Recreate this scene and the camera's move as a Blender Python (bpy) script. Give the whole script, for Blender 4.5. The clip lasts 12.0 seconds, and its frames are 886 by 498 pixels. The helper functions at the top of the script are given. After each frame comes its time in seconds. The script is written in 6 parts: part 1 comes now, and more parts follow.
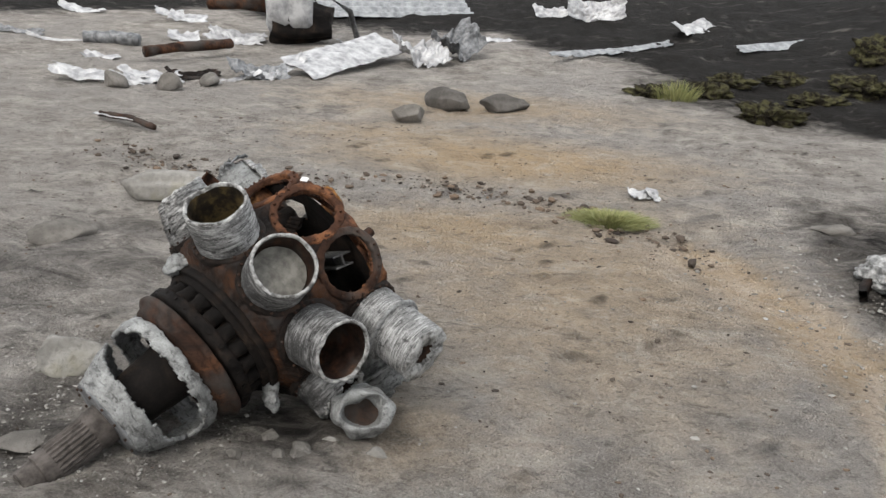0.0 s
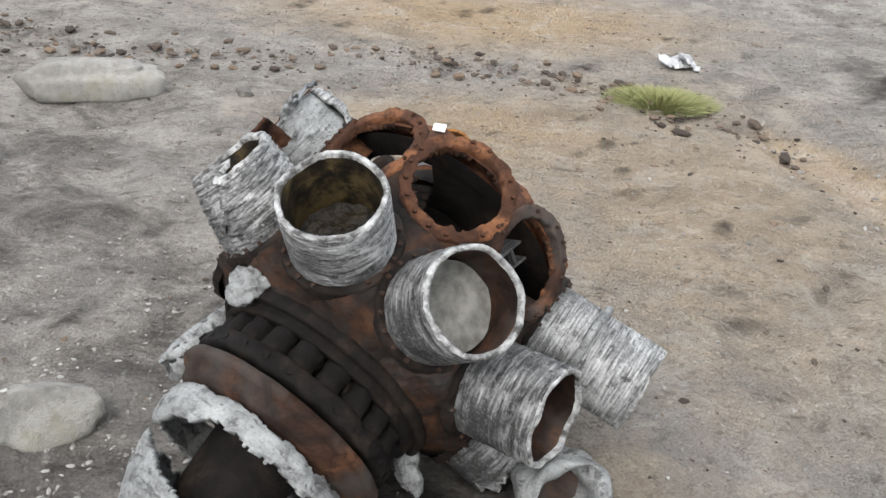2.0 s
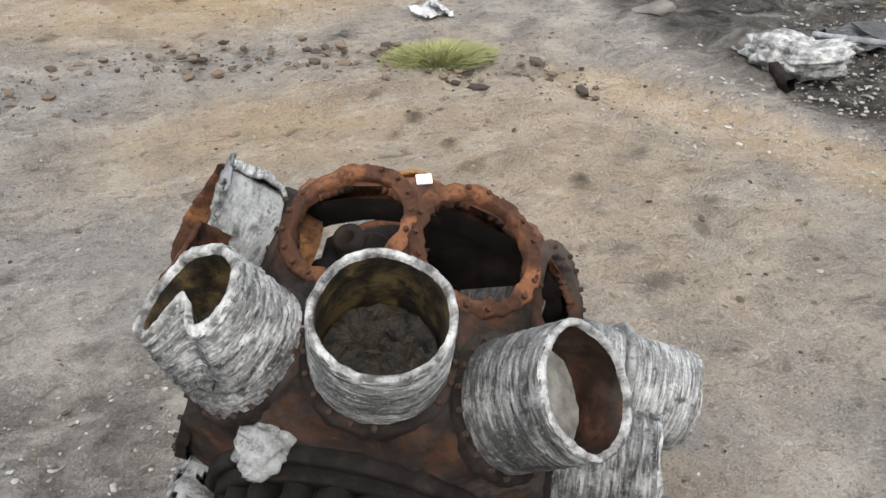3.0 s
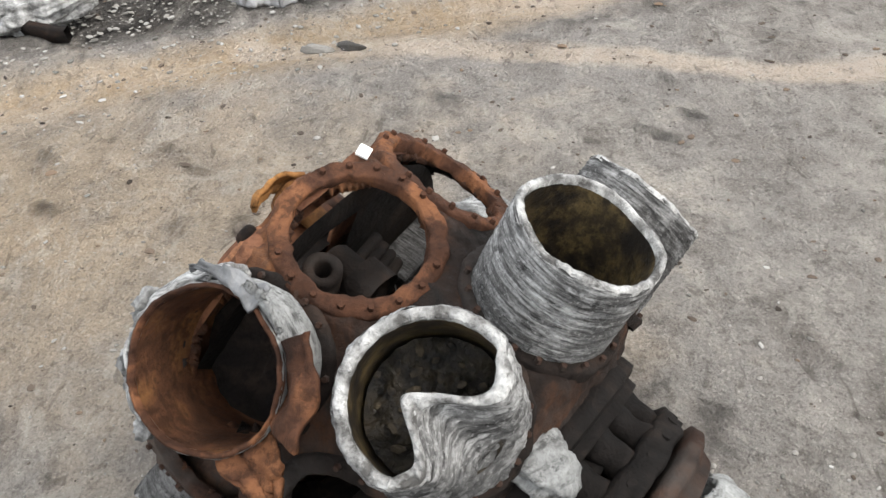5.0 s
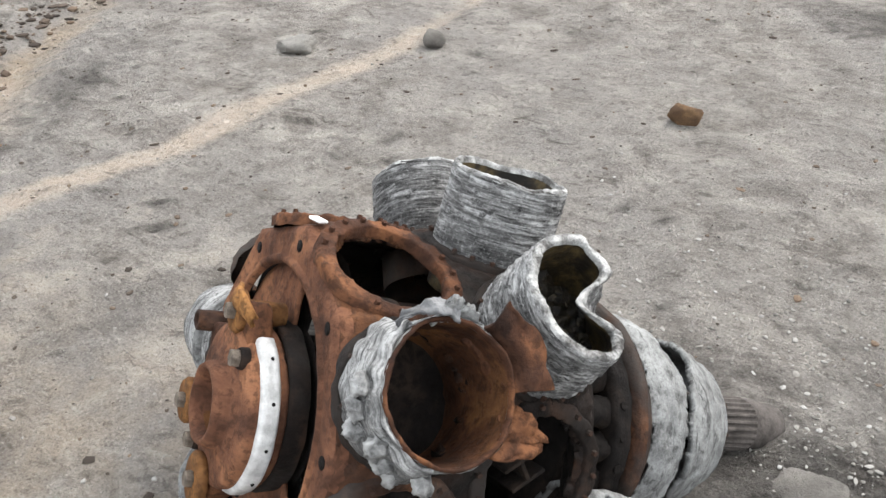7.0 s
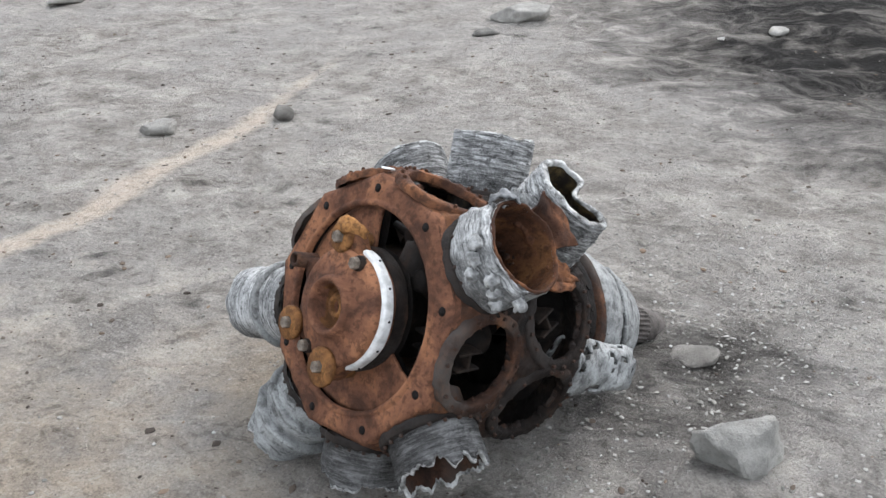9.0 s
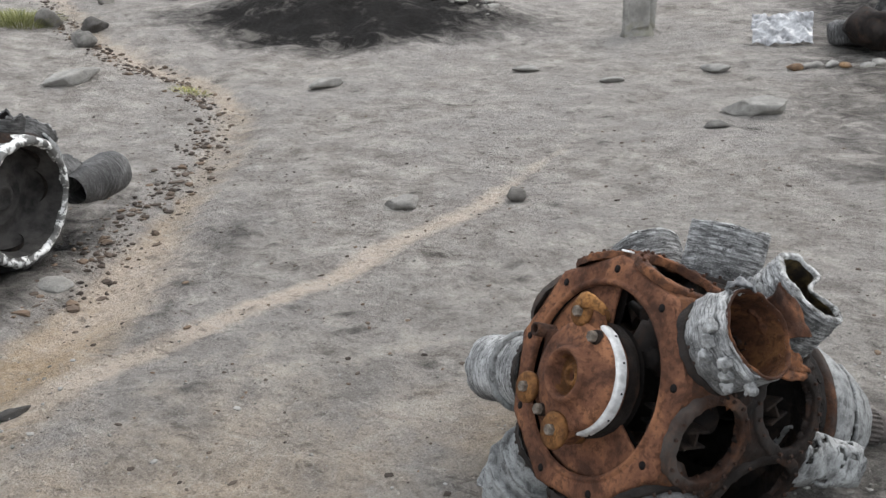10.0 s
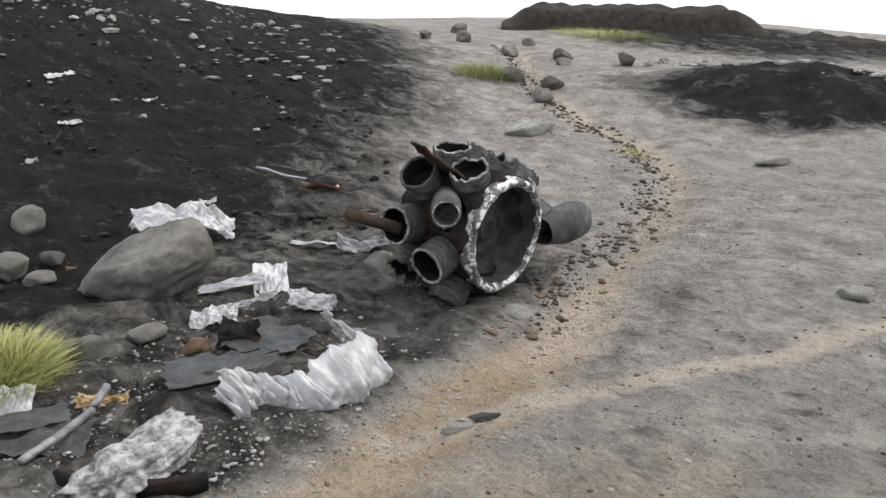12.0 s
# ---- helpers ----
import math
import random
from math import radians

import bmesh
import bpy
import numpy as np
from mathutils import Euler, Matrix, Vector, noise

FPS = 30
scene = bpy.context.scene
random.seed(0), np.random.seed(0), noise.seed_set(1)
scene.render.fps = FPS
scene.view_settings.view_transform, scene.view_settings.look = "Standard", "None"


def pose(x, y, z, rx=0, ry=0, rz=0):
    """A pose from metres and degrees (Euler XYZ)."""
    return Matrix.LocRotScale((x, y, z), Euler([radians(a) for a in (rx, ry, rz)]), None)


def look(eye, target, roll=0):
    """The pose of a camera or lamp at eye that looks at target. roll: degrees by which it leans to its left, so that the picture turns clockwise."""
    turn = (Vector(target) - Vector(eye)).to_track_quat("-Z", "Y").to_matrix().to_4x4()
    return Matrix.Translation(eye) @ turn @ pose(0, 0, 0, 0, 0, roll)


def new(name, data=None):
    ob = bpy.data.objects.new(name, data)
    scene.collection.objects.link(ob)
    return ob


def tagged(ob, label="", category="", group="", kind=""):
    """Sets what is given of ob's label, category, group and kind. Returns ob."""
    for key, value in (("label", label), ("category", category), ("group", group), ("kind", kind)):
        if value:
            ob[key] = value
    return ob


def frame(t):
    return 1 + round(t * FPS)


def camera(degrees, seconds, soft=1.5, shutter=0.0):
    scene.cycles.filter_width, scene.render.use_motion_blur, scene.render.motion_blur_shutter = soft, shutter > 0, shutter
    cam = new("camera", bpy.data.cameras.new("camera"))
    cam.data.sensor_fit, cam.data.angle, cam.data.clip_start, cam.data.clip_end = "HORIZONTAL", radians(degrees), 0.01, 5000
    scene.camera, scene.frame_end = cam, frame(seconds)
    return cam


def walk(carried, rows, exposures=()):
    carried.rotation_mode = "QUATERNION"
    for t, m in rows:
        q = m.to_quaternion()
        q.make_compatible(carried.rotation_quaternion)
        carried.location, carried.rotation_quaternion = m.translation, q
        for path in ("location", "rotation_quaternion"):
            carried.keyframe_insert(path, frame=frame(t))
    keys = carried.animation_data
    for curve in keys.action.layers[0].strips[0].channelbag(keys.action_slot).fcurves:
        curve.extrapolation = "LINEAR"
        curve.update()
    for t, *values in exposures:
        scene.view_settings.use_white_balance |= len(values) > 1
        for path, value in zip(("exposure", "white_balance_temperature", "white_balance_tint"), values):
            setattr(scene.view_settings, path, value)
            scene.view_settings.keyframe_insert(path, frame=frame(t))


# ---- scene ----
cam = camera(51.2, 12.0, soft=1.45)
PATH = [
    (0, (0.5786, 0.7784, 1.3512), (0.2829, 2.6375, 0.6757), 2.59),
    (0.5, (0.3376, 1.0091, 1.3317), (-0.0657, 2.8192, 0.5827), 3.18),
    (1, (0.1506, 1.2722, 1.3025), (-0.1906, 3.0483, 0.4486), 4.77),
    (1.5, (-0.0211, 1.5057, 1.2641), (-0.1976, 3.2807, 0.3595), 6.02),
    (2, (-0.2391, 1.7048, 1.2522), (-0.1731, 3.4383, 0.2569), 4.12),
    (2.5, (-0.4564, 1.9353, 1.2344), (-0.0852, 3.5981, 0.1870), 2.01),
    (3, (-0.6528, 2.1437, 1.2512), (0.0554, 3.6730, 0.1743), 0.73),
    (3.2, (-0.7489, 2.2127, 1.2390), (0.1136, 3.6633, 0.1658), 0.78),
    (4.8, (-1.1300, 2.9298, 1.2051), (0.4380, 3.2027, -0.0060), -3.67),
    (5, (-1.1513, 3.0498, 1.2005), (0.4530, 3.1217, 0.0083), -3.70),
    (5.5, (-1.1653, 3.2963, 1.1964), (0.3911, 2.9402, -0.0081), -5.81),
    (6, (-1.1051, 3.5447, 1.2126), (0.2712, 2.7946, -0.0296), -7.15),
    (6.5, (-1.0606, 3.7749, 1.2320), (0.1133, 2.6429, 0.0743), -4.83),
    (7, (-0.9128, 3.9925, 1.2591), (-0.0069, 2.5608, 0.1962), -2.52),
    (7.5, (-0.7430, 4.1912, 1.2480), (-0.1136, 2.6086, 0.1995), -2.84),
    (7.7, (-0.6971, 4.2745, 1.2486), (-0.1678, 2.6513, 0.2069), -2.71),
    (9.3, (-0.7222, 4.8005, 1.2719), (-0.2760, 3.0240, 0.4688), -1.15),
    (9.5, (-0.7513, 4.8074, 1.2753), (-0.2490, 3.0277, 0.5137), -1.63),
    (10, (-0.7069, 4.9299, 1.3229), (0.1776, 3.2736, 0.6342), -2.74),
    (10.5, (-0.6365, 5.0498, 1.3392), (0.5944, 3.6055, 0.7077), -3.33),
    (11, (-0.6060, 5.1521, 1.3599), (0.7567, 3.8167, 0.7601), -2.32),
    (11.5, (-0.6121, 5.2153, 1.3707), (0.8225, 3.9441, 0.7998), -1.26),
    (12, (-0.5983, 5.2517, 1.3658), (0.9295, 4.0783, 0.8282), -0.23),
]
walk(cam, [(t, look(eye, target, roll)) for t, eye, target, roll in PATH], exposures=[(0, 0.8, 6500, 10), (0.5, 0.66, 6400, 10), (1.0, 1.0, 6300, 10), (1.5, 1.2, 6250, 10), (3, 1.25, 6400, 10), (5, 1.35, 6500, 10), (7.5, 1.45, 6350, 10), (9.5, 1.3, 6050, 10), (10.0, 0.98, 6250, 10), (10.5, 0.77, 6400, 10), (11.0, 0.72, 6400, 10), (11.5, 0.78, 6400, 10), (12, 0.85, 6400, 10)])

# ---- world and light: an overcast sky, with a soft sun behind the cloud ----
SUN_AZ, SUN_EL = radians(250), radians(50)
world = bpy.data.worlds.new("overcast_sky")
scene.world = world
world.use_nodes = True
wn = world.node_tree
sky = wn.nodes.new("ShaderNodeTexSky")
sky.sky_type = "NISHITA"
sky.sun_disc = False
sky.sun_elevation = SUN_EL
sky.sun_rotation = radians(90) - SUN_AZ
sky.dust_density = 6.0
sky.air_density = 1.0
sky.ozone_density = 1.0
coord = wn.nodes.new("ShaderNodeTexCoord")
lift = wn.nodes.new("ShaderNodeVectorMath")
lift.operation = "MAXIMUM"
lift.inputs[1].default_value = (-1, -1, 0.05)
wn.links.new(coord.outputs["Generated"], lift.inputs[0])
wn.links.new(lift.outputs[0], sky.inputs["Vector"])
cloud = wn.nodes.new("ShaderNodeMix")
cloud.data_type = "RGBA"
cloud.inputs[0].default_value = 0.8
cloud.inputs[7].default_value = (8.6, 8.8, 9.0, 1)
wn.links.new(sky.outputs[0], cloud.inputs[6])
wn.links.new(cloud.outputs[2], wn.nodes["Background"].inputs["Color"])
wn.nodes["Background"].inputs["Strength"].default_value = 0.115
sun = new("sun", bpy.data.lights.new("sun", "SUN"))
sun.data.energy, sun.data.angle, sun.data.color = 0.9, radians(25), (1.0, 0.96, 0.9)
sun.matrix_world = look((math.cos(SUN_AZ) * math.cos(SUN_EL) * 20, math.sin(SUN_AZ) * math.cos(SUN_EL) * 20, math.sin(SUN_EL) * 20), (0, 0, 0))


# ---- materials ----
class Nodes:
    """A small writer of node materials in object coordinates."""

    def __init__(self, name, space="Object"):
        self.m = bpy.data.materials.new(name)
        self.m.use_nodes = True
        self.t = self.m.node_tree
        self.b = self.t.nodes["Principled BSDF"]
        self.c = self.t.nodes.new("ShaderNodeTexCoord").outputs[space]

    def put(self, socket, value):
        if hasattr(value, "links"):
            self.t.links.new(value, socket)
        else:
            socket.default_value = value

    def noise(self, scale, detail=6.0, rough=0.6, stretch=None, warp=0.0):
        n = self.t.nodes.new("ShaderNodeTexNoise")
        n.inputs["Scale"].default_value, n.inputs["Detail"].default_value, n.inputs["Roughness"].default_value = scale, detail, rough
        n.inputs["Distortion"].default_value = warp
        src = self.c
        if stretch:
            mp = self.t.nodes.new("ShaderNodeMapping")
            mp.inputs["Scale"].default_value = stretch
            self.t.links.new(src, mp.inputs["Vector"])
            src = mp.outputs[0]
        self.t.links.new(src, n.inputs["Vector"])
        return n.outputs["Fac"]

    def cells(self, scale, feature="F1", out="Distance"):
        n = self.t.nodes.new("ShaderNodeTexVoronoi")
        n.feature = feature
        n.inputs["Scale"].default_value = scale
        self.t.links.new(self.c, n.inputs["Vector"])
        return n.outputs[out]

    def ramp(self, fac, *stops):
        r = self.t.nodes.new("ShaderNodeValToRGB")
        e = r.color_ramp.elements
        while len(e) < len(stops):
            e.new(0.5)
        for el, (p, c) in zip(e, stops):
            el.position = p
            el.color = (c, c, c, 1) if isinstance(c, (int, float)) else (*c, 1)
        self.t.links.new(fac, r.inputs[0])
        return r.outputs[0]

    def mix(self, fac, a, b, mode="MIX"):
        n = self.t.nodes.new("ShaderNodeMix")
        n.data_type, n.blend_type = "RGBA", mode
        self.put(n.inputs[0], fac)
        for s, v in ((n.inputs[6], a), (n.inputs[7], b)):
            self.put(s, (*v, 1) if isinstance(v, tuple) and len(v) == 3 else v)
        return n.outputs[2]

    def math(self, op, a, b=0.0):
        n = self.t.nodes.new("ShaderNodeMath")
        n.operation = op
        self.put(n.inputs[0], a)
        self.put(n.inputs[1], b)
        return n.outputs[0]

    def random(self):
        return self.t.nodes.new("ShaderNodeObjectInfo").outputs["Random"]

    def island(self):
        return self.t.nodes.new("ShaderNodeNewGeometry").outputs["Random Per Island"]

    def attr(self, name):
        n = self.t.nodes.new("ShaderNodeAttribute")
        n.attribute_name = name
        return n.outputs["Color"]

    def bump(self, height, depth, prev=None):
        n = self.t.nodes.new("ShaderNodeBump")
        n.inputs["Strength"].default_value, n.inputs["Distance"].default_value = 1.0, depth
        self.t.links.new(height, n.inputs["Height"])
        if prev is not None:
            self.t.links.new(prev, n.inputs["Normal"])
        return n.outputs[0]

    def done(self, color, rough=0.8, metal=0.0, normal=None, spec=0.5):
        self.put(self.b.inputs["Base Color"], (*color, 1) if isinstance(color, tuple) else color)
        self.put(self.b.inputs["Roughness"], rough)
        self.put(self.b.inputs["Metallic"], metal)
        self.b.inputs["Specular IOR Level"].default_value = spec
        if normal is not None:
            self.t.links.new(normal, self.b.inputs["Normal"])
        return self.m


def rust_material(name, low, mid, high, grey=None):
    n = Nodes(name)
    big, small = n.noise(9, 8, 0.62, warp=0.6), n.noise(70, 6, 0.65)
    col = n.ramp(big, (0.36, low), (0.5, mid), (0.63, high))
    col = n.mix(n.ramp(small, (0.48, 0.0), (0.60, 0.65)), col, tuple(v * 0.3 for v in mid))
    if grey:
        col = n.mix(n.ramp(n.noise(5, 5, 0.6), (0.45, 0.0), (0.62, 0.8)), col, grey)
    nor = n.bump(small, 0.003, n.bump(n.noise(240, 4), 0.0012))
    return n.done(col, n.ramp(small, (0.3, 0.95), (0.8, 0.65)), 0.1, nor, 0.14)


RUST = rust_material("orange_rust", (0.055, 0.027, 0.018), (0.145, 0.066, 0.038), (0.25, 0.116, 0.060))
RUST_MID = rust_material("scaled_rust", (0.020, 0.011, 0.008), (0.068, 0.031, 0.018), (0.165, 0.072, 0.034))
BORE_RUST = rust_material("bore_rust", (0.028, 0.014, 0.009), (0.075, 0.034, 0.018), (0.16, 0.075, 0.030))
RUST_DARK = rust_material("brown_rust", (0.012, 0.008, 0.0065), (0.045, 0.023, 0.015), (0.11, 0.05, 0.025), (0.06, 0.055, 0.05))
BLACKENED = rust_material("blackened_steel", (0.005, 0.0042, 0.0038), (0.015, 0.011, 0.009), (0.042, 0.024, 0.016), (0.028, 0.025, 0.023))
OCHRE_RUST = rust_material("ochre_rust", (0.06, 0.026, 0.012), (0.16, 0.075, 0.028), (0.30, 0.145, 0.05))
# near-black: burnt steel, and the shade inside cases, bores and holes as colour
SOOT_SHADE = rust_material("sooty_shaded_steel", (0.004, 0.0036, 0.0032), (0.011, 0.009, 0.008), (0.028, 0.02, 0.015))


def case_material():
    """The near engine's case: orange scale on the rear row, oily brown-black with bare grey patches towards the nose."""
    n = Nodes("crankcase_rust")
    big, small, patch = n.noise(9, 8, 0.64, warp=0.7), n.noise(65, 7, 0.68), n.noise(5, 6, 0.6)
    orange = n.ramp(big, (0.36, (0.024, 0.013, 0.009)), (0.5, (0.075, 0.034, 0.019)), (0.63, (0.19, 0.082, 0.036)))
    dark = n.ramp(big, (0.38, (0.006, 0.005, 0.0042)), (0.5, (0.018, 0.011, 0.008)), (0.62, (0.065, 0.028, 0.013)))
    dark = n.mix(n.ramp(patch, (0.5, 0.0), (0.6, 0.7)), dark, (0.034, 0.031, 0.029))
    sep = n.t.nodes.new("ShaderNodeSeparateXYZ")
    n.t.links.new(n.c, sep.inputs[0])
    where = n.math("ADD", n.math("MULTIPLY", sep.outputs[2], 5.0), n.math("ADD", n.math("MULTIPLY", patch, 1.6), 0.45))
    col = n.mix(n.ramp(where, (0.35, 0.0), (0.9, 1.0)), dark, orange)
    col = n.mix(n.ramp(small, (0.45, 0.0), (0.68, 0.6)), col, (0.015, 0.011, 0.009))
    return n.done(col, n.ramp(small, (0.3, 0.95), (0.8, 0.55)), 0.1, n.bump(small, 0.005, n.bump(n.noise(230, 4), 0.0014)), 0.2)


def alloy_material(name, dark, mid, light, fins=55.0, axis=2, depth=0.003, chalk=0.0, soot=0.8):
    """Weathered cast alloy: pale worn ridges, thin dark grooves that run round the barrel, chalky patches and pits."""
    n = Nodes(name)
    s = [7.0, 7.0, 7.0]
    s[axis] = fins
    streak = n.noise(3.0, 8, 0.62, stretch=tuple(s), warp=0.35)
    s[axis] = fins * 2.3
    thread = n.noise(3.6, 5, 0.6, stretch=tuple(s), warp=0.25)
    patch, grain, pits = n.noise(9, 8, 0.66), n.noise(210, 6, 0.7), n.noise(48, 6, 0.7)
    col = n.ramp(streak, (0.32, dark), (0.45, mid), (0.64, light))
    col = n.mix(n.ramp(thread, (0.36, 0.75), (0.45, 0.0)), col, dark)
    col = n.mix(n.ramp(patch, (0.47, 0.0), (0.62, soot)), col, tuple(v * 0.36 for v in mid))
    col = n.mix(n.ramp(patch, (0.34, 0.6 + 0.3 * chalk), (0.45, 0.0)), col, tuple(min(v * 1.25, 0.7) for v in light))
    col = n.mix(n.ramp(pits, (0.35, 0.8), (0.42, 0.0)), col, dark)
    col = n.mix(n.ramp(grain, (0.50, 0.0), (0.60, 0.5)), col, n.mix(0.6, col, dark))
    col = n.mix(n.ramp(grain, (0.36, 0.45), (0.44, 0.0)), col, light)
    nor = n.bump(streak, depth, n.bump(thread, depth * 0.7, n.bump(pits, 0.003, n.bump(grain, 0.0018))))
    return n.done(col, n.ramp(patch, (0.3, 0.85), (0.8, 0.5)), 0.2, nor, 0.4)


ALLOY = alloy_material("finned_alloy", (0.014, 0.0135, 0.013), (0.16, 0.158, 0.154), (0.50, 0.50, 0.49), depth=0.003)
ALLOY_DARK = alloy_material("dull_alloy", (0.012, 0.0115, 0.011), (0.050, 0.048, 0.046), (0.15, 0.148, 0.145))
ALLOY_CAST = alloy_material("corroded_casting", (0.045, 0.044, 0.042), (0.20, 0.202, 0.198), (0.31, 0.318, 0.31), fins=11, depth=0.003, chalk=0.1, soot=0.35)
ALLOY_SOOTY = alloy_material("sooty_finned_alloy", (0.010, 0.0095, 0.009), (0.095, 0.093, 0.09), (0.34, 0.34, 0.335), fins=50, depth=0.003, soot=0.95)
ALLOY_FINE = alloy_material("close_finned_alloy", (0.02, 0.0195, 0.019), (0.22, 0.22, 0.215), (0.50, 0.50, 0.49), fins=80, depth=0.003, chalk=0.5)


CASE = case_material()


def plain_material(name, a, b, scale=20, rough=0.7, metal=0.0, depth=0.002, fine=150):
    n = Nodes(name)
    big = n.noise(scale, 7, 0.62)
    return n.done(n.ramp(big, (0.38, a), (0.62, b)), n.ramp(big, (0.3, min(rough + 0.12, 1)), (0.7, rough)), metal, n.bump(n.noise(fine, 5), depth, n.bump(big, depth * 2)), 0.4)


n = Nodes("mottled_bore")
MOTTLED = n.done(n.mix(n.ramp(n.noise(55, 7, 0.7), (0.55, 0.0), (0.66, 0.8)), n.ramp(n.noise(22, 7, 0.7), (0.42, (0.008, 0.006, 0.004)), (0.5, (0.03, 0.021, 0.010)), (0.60, (0.09, 0.064, 0.026))), (0.004, 0.0035, 0.003)), 0.55, 0.0, n.bump(n.noise(60, 6), 0.003), 0.4)
n = Nodes("flaking_ring")
FLAKES = n.done(n.mix(n.ramp(n.noise(26, 7, 0.65), (0.50, 0.0), (0.56, 1.0)), n.ramp(n.noise(12, 6), (0.35, (0.05, 0.048, 0.045)), (0.65, (0.16, 0.158, 0.15))), (0.62, 0.62, 0.6)), 0.75, 0.1, n.bump(n.noise(40, 6), 0.006), 0.3)
RIM = plain_material("worn_rim", (0.08, 0.077, 0.072), (0.50, 0.50, 0.485), 38, 0.6, 0.1, 0.006)
WHITE_METAL = plain_material("white_corroded_sheet", (0.24, 0.24, 0.245), (0.50, 0.50, 0.50), 9, 0.45, 0.25, 0.003, 60)
BRIGHT_METAL = plain_material("bright_corroded_sheet", (0.28, 0.28, 0.285), (0.47, 0.47, 0.475), 8, 0.42, 0.3, 0.003, 60)
CHALKY = plain_material("chalky_casting", (0.10, 0.10, 0.097), (0.42, 0.42, 0.41), 26, 0.8, 0.1, 0.006, 90)
DULL_SKIN = plain_material("dull_bluish_skin", (0.17, 0.178, 0.185), (0.34, 0.35, 0.355), 9, 0.45, 0.3, 0.003, 60)
GREY_METAL = plain_material("dull_sheet", (0.08, 0.082, 0.085), (0.23, 0.235, 0.24), 14, 0.5, 0.3, 0.003, 60)
SILT = plain_material("dried_silt", (0.10, 0.096, 0.085), (0.20, 0.193, 0.172), 30, 0.95)
MUCK = plain_material("wet_algae_muck", (0.003, 0.0028, 0.0024), (0.026, 0.019, 0.010), 60, 0.3, 0.0, 0.004)
TAG = plain_material("white_tag", (0.75, 0.75, 0.73), (0.85, 0.85, 0.84), 60, 0.6)
BRASS = plain_material("ochre_metal", (0.20, 0.135, 0.06), (0.38, 0.28, 0.14), 40, 0.6, 0.2)
CHARRED = plain_material("charred_dish", (0.014, 0.013, 0.012), (0.05, 0.046, 0.042), 12, 0.85)
BOLT = plain_material("worn_bolt_steel", (0.07, 0.055, 0.042), (0.20, 0.165, 0.13), 60, 0.6, 0.3)
SLATE = plain_material("wet_slate", (0.016, 0.017, 0.018), (0.045, 0.047, 0.048), 10, 0.55)


def stone_material(name, a, b, moss=None):
    n = Nodes(name)
    r = n.random()
    big, small = n.noise(6, 8, 0.65), n.noise(55, 7, 0.7)
    col = n.ramp(big, (0.40, a), (0.60, b))
    col = n.mix(n.ramp(small, (0.50, 0.0), (0.64, 0.4)), col, tuple(v * 0.55 for v in a))
    col = n.mix(n.math("MULTIPLY", r, 0.3), col, (0.16, 0.14, 0.12))
    if moss:
        col = n.mix(n.ramp(n.noise(4, 4), (0.56, 0.0), (0.66, 0.5)), col, moss)
    return n.done(col, 0.9, 0.0, n.bump(big, 0.008, n.bump(small, 0.006, n.bump(n.noise(220, 4), 0.003))), 0.25)


STONE = stone_material("gritstone", (0.10, 0.094, 0.085), (0.21, 0.198, 0.18))
STONE_PALE = stone_material("pale_gritstone", (0.22, 0.212, 0.195), (0.36, 0.348, 0.32), (0.2, 0.185, 0.12))
STONE_DARK = stone_material("dark_gritstone", (0.05, 0.047, 0.043), (0.115, 0.107, 0.098))
STONE_ORANGE = stone_material("ochre_stone", (0.10, 0.06, 0.035), (0.28, 0.17, 0.08))


